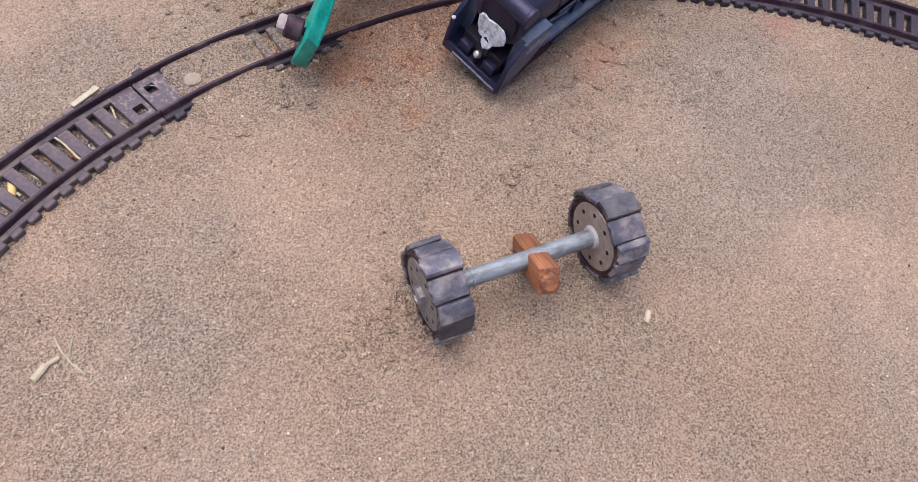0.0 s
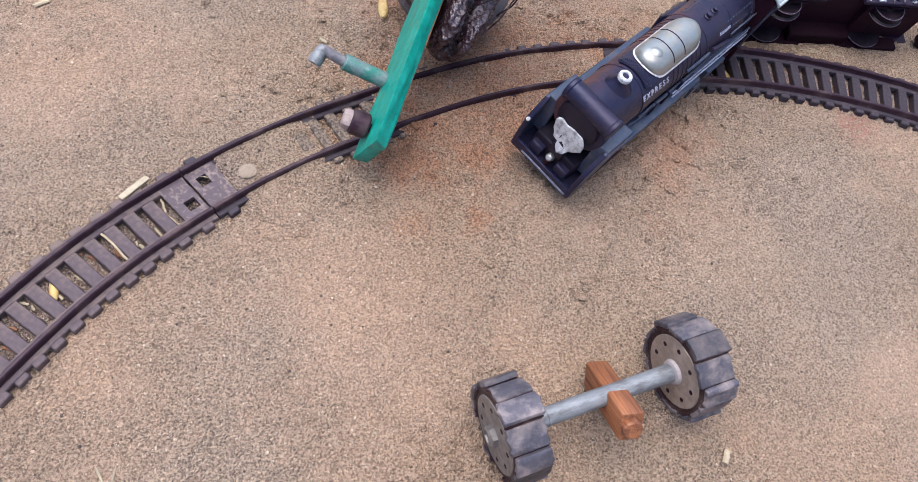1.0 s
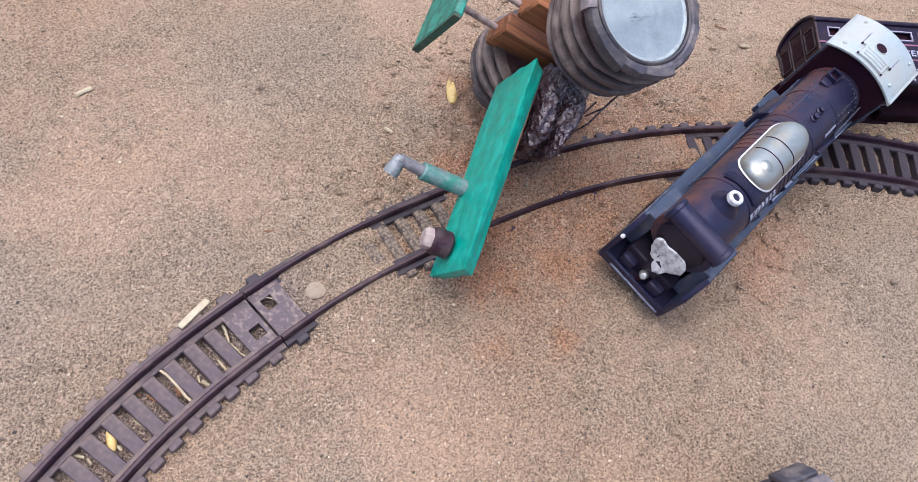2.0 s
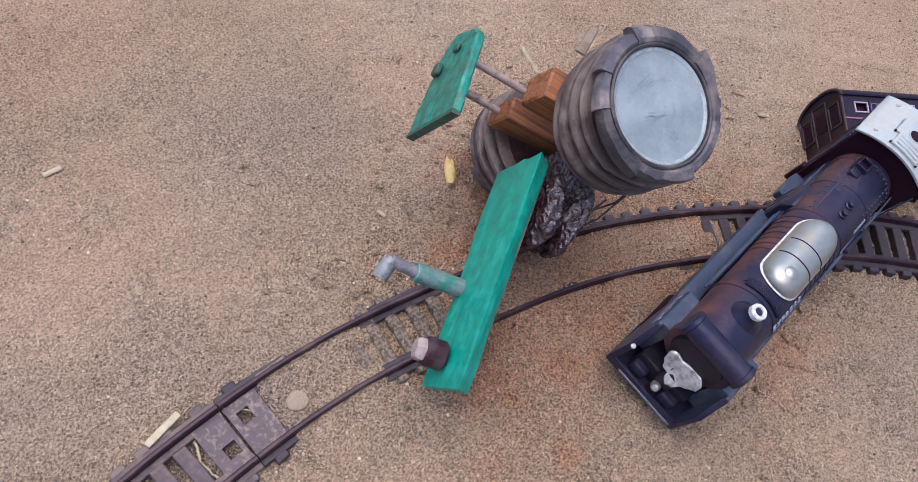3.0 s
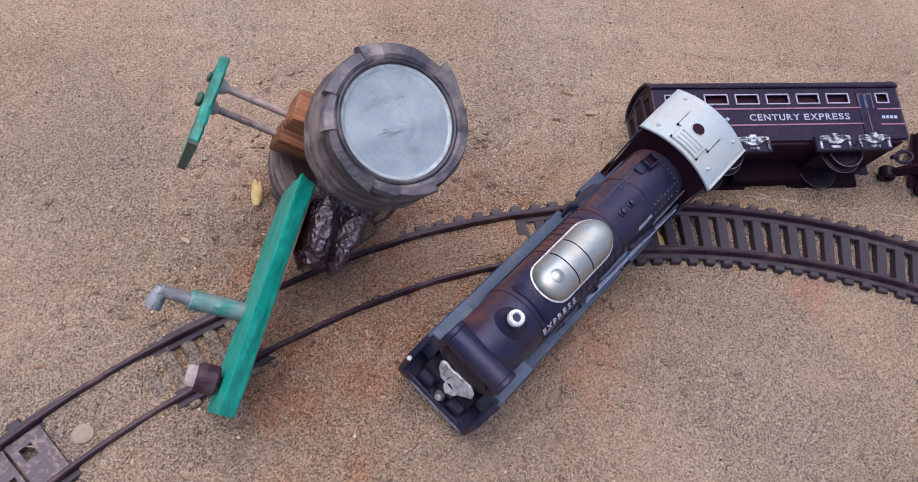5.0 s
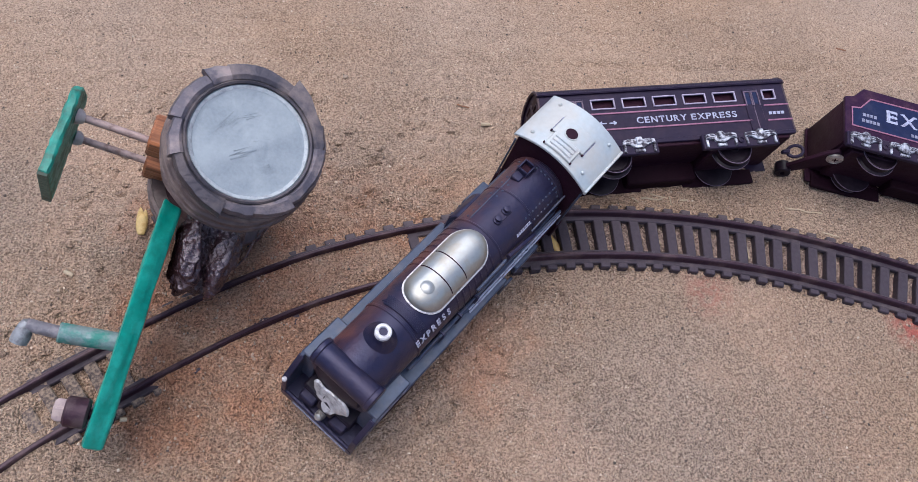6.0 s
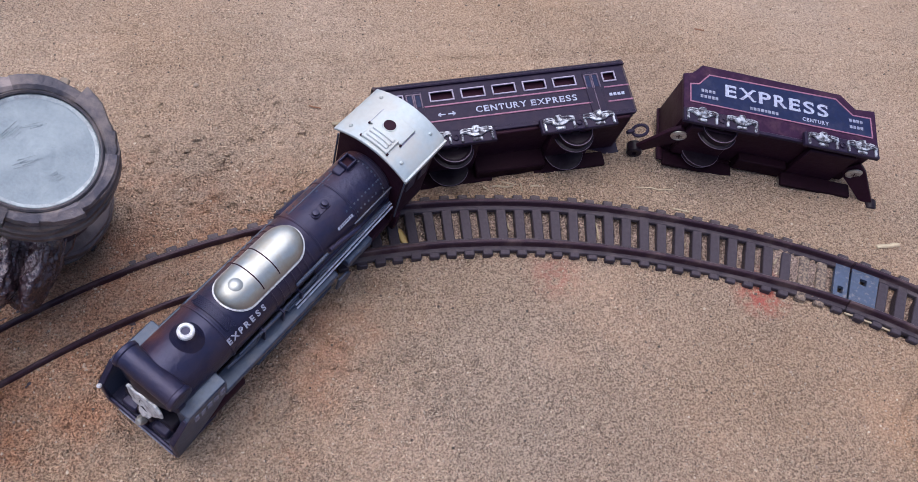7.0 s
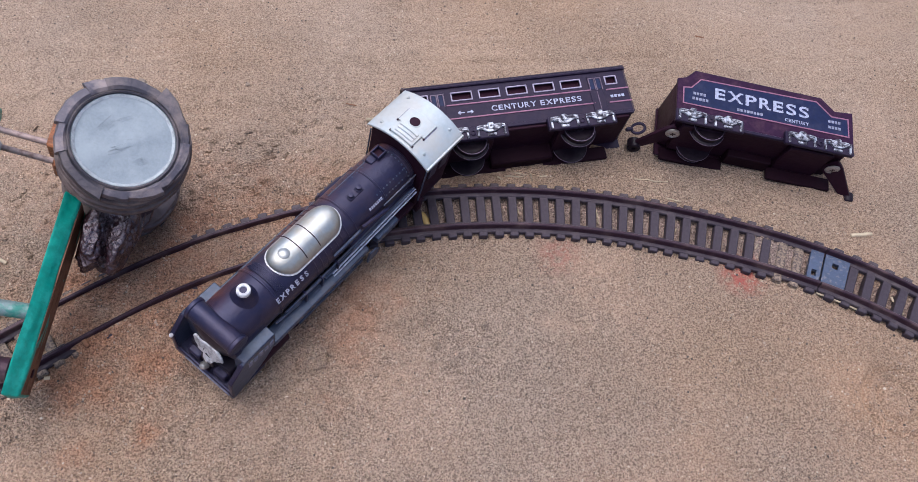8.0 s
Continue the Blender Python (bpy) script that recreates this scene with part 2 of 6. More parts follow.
GRITTED = material("sleeper_under_grit", (0.06, 0.04, 0.038), 0.75, spots=(0.33, 0.24, 0.175), spot_scale=600, spot_amount=0.7, bump=0.0014, bump_scale=700, low=0.4, high=0.58)
RAIL = material("dark_rail_plastic", (0.023, 0.010, 0.016), 0.4, spots=(0.17, 0.11, 0.1), spot_scale=70, spot_amount=0.3, bump=0.0003, bump_scale=400, low=0.5, high=0.66, spec=0.32, tint=(1.0, 0.82, 0.95))
BLUEPLATE = material("blue_grey_plate", (0.0384, 0.0525, 0.0972), 0.5, spots=(0.26, 0.21, 0.185), spot_scale=420, spot_amount=0.4, low=0.54, high=0.66, bump=0.0003)
GREYPLATE = material("gritty_grey_plate", (0.066, 0.046, 0.054), 0.55, spots=(0.3, 0.225, 0.185), spot_scale=380, spot_amount=0.6, bump=0.0004, low=0.5, high=0.64, tint=(1.0, 0.85, 0.95))
RUBBER = material("worn_rubber", (0.05, 0.045, 0.056), 0.46, spots=(0.25, 0.195, 0.18), spot_scale=90, spot_amount=0.75, bump=0.0009, bump_scale=220, jitter=0.55, low=0.44, high=0.68, tint=(0.95, 0.86, 1.0))
STRIP = material("brown_wound_rubber", (0.075, 0.053, 0.052), 0.42, spots=(0.22, 0.165, 0.145), spot_scale=60, spot_amount=0.7, bump=0.0006, bump_scale=220, jitter=0.3, tint=(1.0, 0.86, 0.9))
RUBBER_DARK = material("dark_rubber", (0.026, 0.012, 0.014), 0.5, spots=(0.13, 0.09, 0.08), spot_scale=90, spot_amount=0.4, bump=0.0006, bump_scale=250, tint=(1.0, 0.75, 0.85), spec=0.3)
PIPE = material("weathered_metal_pipe", (0.22, 0.222, 0.238), 0.5, 0.25, spots=(0.1, 0.085, 0.09), spot_scale=140, spot_amount=0.7, bump=0.0006, bump_scale=260, stretch=(0.5, 1.6, 1.6))
POST = material("rusty_thin_rod", (0.3, 0.215, 0.2), 0.5, 0.15, spots=(0.12, 0.06, 0.05), spot_scale=180, spot_amount=0.7, bump=0.0004)
GREENPIPE = material("pipe_with_green_paint", (0.19, 0.24, 0.245), 0.42, 0.3, spots=(0.02, 0.2, 0.16), spot_scale=120, spot_amount=0.8, bump=0.0009, bump_scale=200)
DISC = material("dull_aluminium_disc", (0.2, 0.225, 0.255), 0.55, 0.1, spots=(0.335, 0.365, 0.39), spot_scale=38, spot_amount=0.6, grain=900, grain_amount=0.08, bump=0.0008, bump_scale=120, low=0.42, high=0.66, spec=0.3)
HUBBROWN = material("dusty_brown_disc", (0.235, 0.17, 0.135), 0.55, spots=(0.36, 0.27, 0.22), spot_scale=150, spot_amount=0.6, bump=0.0003)
HUBGREY = material("grey_metal_disc", (0.22, 0.19, 0.18), 0.45, 0.4, spots=(0.2, 0.16, 0.14), spot_scale=150, spot_amount=0.6, bump=0.0003)
WOOD = material("orange_stained_wood", (0.285, 0.1, 0.038), 0.55, spots=(0.11, 0.036, 0.018), spot_scale=60, spot_amount=0.8, grain=160, grain_amount=0.3, bump=0.0005, bump_scale=90, stretch=(6, 6, 0.35), low=0.44, high=0.62)
WEATHERED = material("weathered_grey_wood", (0.2, 0.15, 0.115), 0.65, spots=(0.1, 0.065, 0.05), spot_scale=120, spot_amount=0.6, bump=0.0007, bump_scale=200)
RAWWOOD = material("bare_brown_wood", (0.2, 0.085, 0.04), 0.65, spots=(0.09, 0.035, 0.02), spot_scale=90, spot_amount=0.7, bump=0.0007, bump_scale=200)
GREEN = material("green_painted_wood", (0.008, 0.25, 0.19), 0.42, spots=(0.03, 0.36, 0.29), spot_scale=140, spot_amount=0.6, grain=220, grain_amount=0.2, bump=0.0008, bump_scale=110, stretch=(1, 1, 1))
CANOPYGREEN = material("scuffed_green_paint", (0.012, 0.19, 0.145), 0.45, spots=(0.05, 0.075, 0.05), spot_scale=120, spot_amount=0.6, grain=260, grain_amount=0.25, bump=0.0009, bump_scale=160, low=0.46, high=0.6)
GREEN_DARK = material("dark_green_paint", (0.014, 0.075, 0.055), 0.5, spots=(0.085, 0.055, 0.035), spot_scale=130, spot_amount=0.6, bump=0.0006)
TAR = material("glossy_black_tar", (0.03, 0.0135, 0.018), 0.12, spots=(0.15, 0.115, 0.125), spot_scale=130, spot_amount=0.55, bump=0.0016, bump_scale=330, spec=1.0, tint=(1.0, 0.92, 1.0), low=0.46, high=0.66)
CHIPPED = material("chipped_silver_paint", (0.4, 0.4, 0.45), 0.38, 0.5, spots=(0.03, 0.022, 0.035), spot_scale=330, spot_amount=0.95, bump=0.0006, bump_scale=500, low=0.44, high=0.56)
STEEL = material("screw_steel", (0.5, 0.47, 0.45), 0.35, 0.8, spots=(0.25, 0.2, 0.17), spot_scale=300, spot_amount=0.6, bump=0.0002)
STRAW = material("dry_straw", (0.36, 0.285, 0.195), 0.7, spots=(0.27, 0.19, 0.13), spot_scale=200, spot_amount=0.6, bump=0.0003, jitter=0.2)
PALEWOOD = material("pale_split_wood", (0.42, 0.34, 0.245), 0.65, spots=(0.36, 0.27, 0.19), spot_scale=250, spot_amount=0.7, bump=0.0003)
HUSK = material("yellow_husk", (0.55, 0.38, 0.15), 0.55, spots=(0.36, 0.2, 0.05), spot_scale=180, spot_amount=0.6, bump=0.0003, jitter=0.1)
NUT = material("dusty_bolt_head", (0.27, 0.2, 0.2), 0.6, spots=(0.42, 0.33, 0.29), spot_scale=260, spot_amount=0.6, bump=0.0004)
NECK = material("dirty_grey_pipe", (0.17, 0.15, 0.17), 0.5, 0.25, spots=(0.32, 0.28, 0.29), spot_scale=220, spot_amount=0.6, bump=0.0006, bump_scale=320)
CAPGREY = material("pale_grey_bolt_head", (0.4, 0.34, 0.33), 0.55, 0.1, spots=(0.3, 0.25, 0.25), spot_scale=200, spot_amount=0.5, bump=0.0003)
COLLAR = material("purple_brown_rubber", (0.028, 0.0105, 0.017), 0.42, spots=(0.1, 0.07, 0.07), spot_scale=150, spot_amount=0.4, bump=0.0004, tint=(1.0, 0.8, 0.95), spec=0.35)
FRAMES = material("pinkish_frame_print", (0.33, 0.28, 0.37), 0.5, spots=(0.13, 0.09, 0.14), spot_scale=420, spot_amount=0.5, bump=0)
RIMPALE = material("pale_worn_aluminium", (0.3, 0.32, 0.345), 0.5, 0.15, spots=(0.2, 0.2, 0.22), spot_scale=300, spot_amount=0.7, bump=0.0003)
NEAR_BLACK = material("near_black_plastic", (0.013, 0.009, 0.018), 0.45, spots=(0.03, 0.018, 0.025), spot_scale=150, spot_amount=0.3, bump=0.0002, spec=0.25)
# darker copy of DEEP, with the shade under coach and tender mixed in
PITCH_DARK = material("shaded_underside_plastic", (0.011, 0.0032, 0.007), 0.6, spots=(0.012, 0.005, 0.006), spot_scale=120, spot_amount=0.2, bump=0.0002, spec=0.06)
SCRATCH = material("scratched_aluminium", (0.19, 0.21, 0.235), 0.5, 0.1, bump=0)
PEBBLE = material("pale_grit", (0.27, 0.2, 0.15), 0.8, spots=(0.22, 0.155, 0.115), spot_scale=500, spot_amount=0.7, bump=0.0006)


def boiler_material():
    """Black plastic that turns browner in blotches towards one shoulder of the boiler."""
    mat = BLACK.copy()
    mat.name = "dusty_black_plastic"
    nt = mat.node_tree
    bsdf, link = nt.nodes["Principled BSDF"], nt.links.new
    before = bsdf.inputs["Base Color"].links[0].from_socket
    tex, sep = nt.nodes.new("ShaderNodeTexCoord"), nt.nodes.new("ShaderNodeSeparateXYZ")
    link(tex.outputs["Object"], sep.inputs[0])
    n = nt.nodes.new("ShaderNodeTexNoise")
    sock(n, 85.0, "Scale"), sock(n, 6.0, "Detail"), sock(n, 0.65, "Roughness")
    link(tex.outputs["Object"], n.inputs["Vector"])
    side, blot, both = nt.nodes.new("ShaderNodeMapRange"), nt.nodes.new("ShaderNodeMapRange"), nt.nodes.new("ShaderNodeMath")
    sock(side, 0.0015, "From Min"), sock(side, 0.013, "From Max"), sock(side, 0.0, "To Min"), sock(side, 0.75, "To Max")
    sock(blot, 0.36, "From Min"), sock(blot, 0.64, "From Max")
    link(sep.outputs[1], side.inputs["Value"]), link(n.outputs["Fac"], blot.inputs["Value"])
    both.operation = "MULTIPLY"
    link(side.outputs[0], both.inputs[0]), link(blot.outputs[0], both.inputs[1])
    m = nt.nodes.new("ShaderNodeMix")
    m.data_type = "RGBA"
    link(both.outputs[0], m.inputs[0]), link(before, m.inputs[6])
    m.inputs[7].default_value = (0.115, 0.043, 0.032, 1)
    link(m.outputs[2], bsdf.inputs["Base Color"])
    return mat


BOILER = boiler_material()


def grit_material():
    mat = bpy.data.materials.new("loose_grains")
    mat.use_nodes = True
    nt = mat.node_tree
    geo, ramp = nt.nodes.new("ShaderNodeNewGeometry"), nt.nodes.new("ShaderNodeValToRGB")
    nt.links.new(geo.outputs["Random Per Island"], ramp.inputs["Fac"])
    el = ramp.color_ramp.elements
    el[0].color, el[1].position, el[1].color = (0.05, 0.036, 0.03, 1), 0.3, (0.3, 0.2, 0.15, 1)
    for pos, col in ((0.6, (0.44, 0.34, 0.26, 1)), (0.85, (0.5, 0.33, 0.24, 1)), (1.0, (0.6, 0.49, 0.38, 1))):
        el.new(pos).color = col
    nt.links.new(ramp.outputs["Color"], nt.nodes["Principled BSDF"].inputs["Base Color"])
    sock(nt.nodes["Principled BSDF"], 0.75, "Roughness")
    return mat


GRIT = grit_material()


# ---- mesh helpers ----
def thing(name, m, label, category, group="", kind=""):
    ob = new(name)
    ob.empty_display_size = 0.02
    ob.matrix_world = m
    return tagged(ob, label, category, group, kind)


def mesh_of(bm, name, mat, smooth=True):
    me = bpy.data.meshes.new(name)
    bmesh.ops.recalc_face_normals(bm, faces=bm.faces)
    bm.to_mesh(me)
    bm.free()
    me.materials.append(mat)
    if smooth:
        me.shade_smooth()
        me.set_sharp_from_angle(angle=radians(38))
    return me


def part(name, bm, mat, parent, label="", smooth=True):
    ob = new(name, mesh_of(bm, name, mat, smooth))
    ob.parent = parent
    if label:
        ob["label"] = label
    return ob


def put(bm, fresh, m):
    if m is not None:
        bmesh.ops.transform(bm, matrix=m, verts=fresh)


def box(bm, x0, x1, y0, y1, z0, z1, bevel=0.0, m=None, seg=1):
    made = bmesh.ops.create_cube(bm, size=1.0)["verts"]
    t = Matrix.Translation(((x0 + x1) / 2, (y0 + y1) / 2, (z0 + z1) / 2)) @ Matrix.Diagonal((x1 - x0, y1 - y0, z1 - z0, 1))
    bmesh.ops.transform(bm, matrix=t, verts=made)
    if bevel:
        edges = list({e for v in made for e in v.link_edges})
        r = bmesh.ops.bevel(bm, geom=edges, offset=bevel, segments=seg, profile=0.5, affect="EDGES")
        made = list({v for f in r["faces"] for v in f.verts} | {v for v in made if v.is_valid})
    put(bm, made, m)
    return bm


def along(p, q):
    """The pose whose z runs from p to q, with its origin at p."""
    p, q = Vector(p), Vector(q)
    return Matrix.Translation(p) @ (q - p).to_track_quat("Z", "Y").to_matrix().to_4x4()


def lathe(bm, profile, m=None, seg=32, wobble=0.0, close=True):
    """Turns (radius, height) pairs round z; caps the ends where the radius is not zero."""
    rings = []
    for r, h in profile:
        if r < 1e-7:
            rings.append([bm.verts.new((0, 0, h))])
        else:
            ring = []
            for i in range(seg):
                a = 2 * math.pi * i / seg
                k = r * (1 + wobble * noise.noise((math.cos(a) * 2.3, math.sin(a) * 2.3, h * 90)))
                ring.append(bm.verts.new((k * math.cos(a), k * math.sin(a), h)))
            rings.append(ring)
    for a, b in zip(rings, rings[1:]):
        for i in range(seg):
            j = (i + 1) % seg
            if len(a) == 1 and len(b) == 1:
                continue
            if len(a) == 1:
                bm.faces.new((a[0], b[i], b[j]))
            elif len(b) == 1:
                bm.faces.new((a[i], b[0], a[j]))
            else:
                bm.faces.new((a[i], a[j], b[j], b[i]))
    if close:
        for ring in (rings[0], rings[-1]):
            if len(ring) > 1:
                bm.faces.new(ring)
    put(bm, [v for ring in rings for v in ring], m)
    return bm


def rod(bm, p, q, r, seg=16, soft=0.0, wobble=0.0):
    length = (Vector(q) - Vector(p)).length
    s = soft or r * 0.12
    return lathe(bm, [(r - s, 0), (r, s), (r, length / 2), (r, length - s), (r - s, length)], along(p, q), seg, wobble)


def prism(bm, outline, z0, z1, bevel=0.0, m=None):
    """A flat outline in x and y, drawn out from z0 to z1."""
    low = [bm.verts.new((x, y, z0)) for x, y in outline]
    high = [bm.verts.new((x, y, z1)) for x, y in outline]
    made = low + high
    n = len(outline)
    faces = [bm.faces.new(low), bm.faces.new(high)]
    for i in range(n):
        faces.append(bm.faces.new((low[i], low[(i + 1) % n], high[(i + 1) % n], high[i])))
    bmesh.ops.recalc_face_normals(bm, faces=faces)
    if bevel:
        edges = list({e for f in faces for e in f.edges})
        r = bmesh.ops.bevel(bm, geom=edges, offset=bevel, segments=1, profile=0.5, affect="EDGES")
        made = list({v for f in r["faces"] for v in f.verts} | {v for v in made if v.is_valid})
    put(bm, made, m)
    return bm


def tube(bm, points, r, seg=10):
    """A round bar through the points."""
    pts = [Vector(p) for p in points]
    rings = []
    for i, p in enumerate(pts):
        d = (pts[min(i + 1, len(pts) - 1)] - pts[max(i - 1, 0)]).normalized()
        q = d.to_track_quat("Z", "Y")
        rings.append([bm.verts.new(p + q @ Vector((r * math.cos(2 * math.pi * k / seg), r * math.sin(2 * math.pi * k / seg), 0))) for k in range(seg)])
    for a, b in zip(rings, rings[1:]):
        for i in range(seg):
            bm.faces.new((a[i], a[(i + 1) % seg], b[(i + 1) % seg], b[i]))
    bm.faces.new(rings[0]), bm.faces.new(rings[-1])
    return bm


def roughen(bm, amount, scale, seed=0.0):
    for v in bm.verts:
        p = v.co * scale + Vector((seed, seed * 1.7, -seed))
        v.co += amount * Vector(noise.noise_vector(p))
    return bm


def serif_bars(ch, x0, x1, h):
    """The small bars that end the strokes of a capital of that height, as (x0, x1, y0, y1)."""
    t, o, k, st = 0.09 * h, 0.13 * h, 0.27 * h, 0.13 * h
    flat = lambda x, y: (x - o, x + o, y, y + t) if y == 0 else (x - o, x + o, y - t, y)
    drop = lambda x, y: (x - t, x, y - k, y) if y else (x - t, x, 0, k)
    stem = x0 + st / 2
    mid = (x0 + x1) / 2
    return {
        "E": [flat(stem, 0), flat(stem, h), drop(x1, h), drop(x1, 0), (mid, mid + t, h * 0.4, h * 0.66)],
        "X": [flat(x0 + st / 2, 0), flat(x1 - st / 2, 0), flat(x0 + st / 2, h), flat(x1 - st / 2, h)],
        "P": [flat(stem, 0), flat(stem, h)],
        "R": [flat(stem, 0), flat(stem, h), flat(x1 - st / 2, 0)],
        "S": [drop(x1, h), (x0, x0 + t, 0, k)],
        "C": [drop(x1, h)],
        "N": [flat(stem, 0), flat(stem, h), flat(x1 - st / 2, h)],
        "T": [flat(mid, 0), drop(x1, h), (x0, x0 + t, h - k, h)],
        "U": [flat(stem, h), flat(x1 - st / 2, h)],
        "Y": [flat(mid, 0), flat(x0 + st / 2, h), flat(x1 - st / 2, h)],
    }.get(ch, [])


def lettering(text, height, width, mat, parent, m, name="lettering", depth=0.0001, weight=0.0):
    """A line of raised capitals in the built-in font with bars set to their strokes, fitted to a height and width, as one mesh under its parent;
    the pose's x runs along the line. weight thickens the strokes."""
    glyphs, x = [], 0.0
    for ch in text:
        if ch == " ":
            x += 0.34
            continue
        cu = bpy.data.curves.new("letters", "FONT")
        cu.body, cu.size, cu.extrude = ch, 1.0, 0.0
        tmp = new("letters", cu)
        me = bpy.data.meshes.new_from_object(tmp.evaluated_get(bpy.context.evaluated_depsgraph_get()))
        bpy.data.objects.remove(tmp)
        left, right = min(v.co.x for v in me.vertices), max(v.co.x for v in me.vertices)
        grow = 1.22 if ch in "ESP" else 1.0
        glyphs.append((ch, me, x, left, (right - left) * grow, grow))
        x += (right - left) * grow + 0.2
    total, cap = x - 0.2, 0.682
    kx, ky = width / total, height / cap
    bm = B()
    for ch, me, at, left, wide, grow in glyphs:
        shifts = [(0, 0)] if not weight else [(-1, 0), (1, 0), (0, -0.8), (0, 0.8)]
        for i, (dx, dy) in enumerate(shifts):
            piece = me.copy()
            piece.transform(Matrix.Translation(((at - total / 2) * kx + dx * weight, -height / 2 + dy * weight, depth + i * 0.00003)) @ Matrix.Diagonal((kx * grow, ky, 1, 1)) @ Matrix.Translation((-left, 0, 0)))
            bm.from_mesh(piece)
            bpy.data.meshes.remove(piece)
        start = (at - total / 2) * kx
        for a, b, c, d in serif_bars(ch, start, start + wide * kx, height):
            box(bm, a, b, c - height / 2, d - height / 2, 0, depth + 0.00012)
    out = bpy.data.meshes.new(name)
    bm.to_mesh(out)
    bm.free()
    out.materials.append(mat)
    ob = new(name, out)
    ob.parent = parent
    ob.matrix_local = m
    return ob


def glyph(ch, size, mat, parent, m, name="letter", depth=0.0002):
    """One raised letter in the built-in font."""
    cu = bpy.data.curves.new("letters", "FONT")
    cu.body, cu.size, cu.extrude, cu.offset = ch, size, depth, size * 0.02
    cu.align_x, cu.align_y = "CENTER", "CENTER"
    tmp = new("letters", cu)
    me = bpy.data.meshes.new_from_object(tmp.evaluated_get(bpy.context.evaluated_depsgraph_get()))
    bpy.data.objects.remove(tmp)
    me.materials.clear()
    me.materials.append(mat)
    ob = new(name, me)
    ob.parent = parent
    ob.matrix_local = m
    return ob


def B():
    return bmesh.new()


MM = 0.001


# ---- ground: one sheet of sand, fine where the camera looks, out to the horizon ----


def lie(x, y):
    """The height of the sand."""
    h = 0.0016 * noise.noise((x * 9, y * 9, 0.3)) + 0.0016 * noise.noise((x * 34, y * 34, 4.1)) + 0.0009 * noise.noise((x * 90, y * 90, 8.0)) + 0.0006 * noise.noise((x * 210, y * 210, 1.0))
    r = math.hypot(x - RING.x, y - RING.y)
    a = math.degrees(math.atan2(y - RING.y, x - RING.x))
    # sand drifted over the sleepers between the joint and the toppled tractor
    stretch_ = min(1.0, max(0.0, (a - 101) / 2.5)) * min(1.0, max(0.0, (133.9 - a) / 0.5))
    between = 1 / (1 + math.exp(min(60.0, max(-60.0, (r - R0 - 0.0145) / 0.0012)))) * math.exp(-(max(0.0, R0 - 0.016 - r) / 0.02) ** 2)
    deep = 0.0034 + 0.0011 * noise.noise((x * 55, y * 55, 6.0)) + 0.0009 * math.exp(-((a - 118) / 4.0) ** 2) - 0.0012 * math.exp(-((a - 103) / 2.0) ** 2)
    bare = math.exp(-((a - 124.6) / 3.2) ** 4)
    h += stretch_ * between * (deep * (1 - bare) + (-0.0007 + 0.0007 * noise.noise((x * 80, y * 80, 9.0))) * bare)
    # and thinly over the sleeper ends outside the rail
    outside = math.exp(-((a - 129.5) / 3.0) ** 4) * (1 - 1 / (1 + math.exp(min(60.0, max(-60.0, (r - R0 - 0.0145) / 0.0012))))) * math.exp(-(max(0.0, r - R0 - 0.02) / 0.012) ** 2)
    h += outside * (0.0019 + 0.0014 * noise.noise((x * 70, y * 70, 3.0)))
    heaped = math.exp(-((a - 109.5) / 8.5) ** 4) * (1 - 1 / (1 + math.exp(min(60.0, max(-60.0, (r - R0 - 0.0155) / 0.001))))) * math.exp(-(max(0.0, r - R0 - 0.021) / 0.012) ** 2)
    h += heaped * (0.0004 + 0.0011 * noise.noise((x * 60, y * 60, 5.0)))
    # pushed-up sand round the tractor's buried wheel
    d = math.hypot(x - 0.028, y - 0.44)
    h += 0.005 * math.exp(-((d - 0.038) / 0.013) ** 2) * (0.6 + 0.6 * noise.noise((x * 40, y * 40, 2)))
    # lumpier sand churned up round the tractor and the locomotive, thinning out over the rest
    churn = math.exp(-((x - 0.08) / 0.18) ** 4 - ((y - 0.4) / 0.12) ** 4) * (1 - 0.85 * math.exp(-((abs(r - R0) - 0.0135) / 0.006) ** 2))
    if churn > 0.01:
        lump = 0.3 - abs(noise.noise((x * 62, y * 62, 7.0)))
        h += churn * (0.0014 * noise.noise((x * 150, y * 150, 5.0)) + 0.0042 * lump + 0.0011 * noise.noise((x * 260, y * 260, 2.0)))
    # the sand stands lower between the clean sleepers
    if abs(r - R0) < 0.0125 and not 100 < a < 134:
        h -= 0.0017 * min(1.0, (0.0125 - abs(r - R0)) / 0.0015)
        # but grit fills the bays next to the far joint
        h += 0.0037 * math.exp(-((a - 63.6) / 2.6) ** 4) * (0.9 + 0.35 * noise.noise((x * 120, y * 120, 6.5)))
    # faint ruts drawn beyond the train
    h -= 0.0014 * math.exp(-((y - 0.552 - 0.02 * (x - 0.3)) / 0.0025) ** 2) * math.exp(-((x - 0.32) / 0.12) ** 4)
    h -= 0.0013 * math.exp(-((y - 0.61 + 0.3 * (x - 0.5) ** 2) / 0.003) ** 2) * math.exp(-((x - 0.5) / 0.12) ** 4)
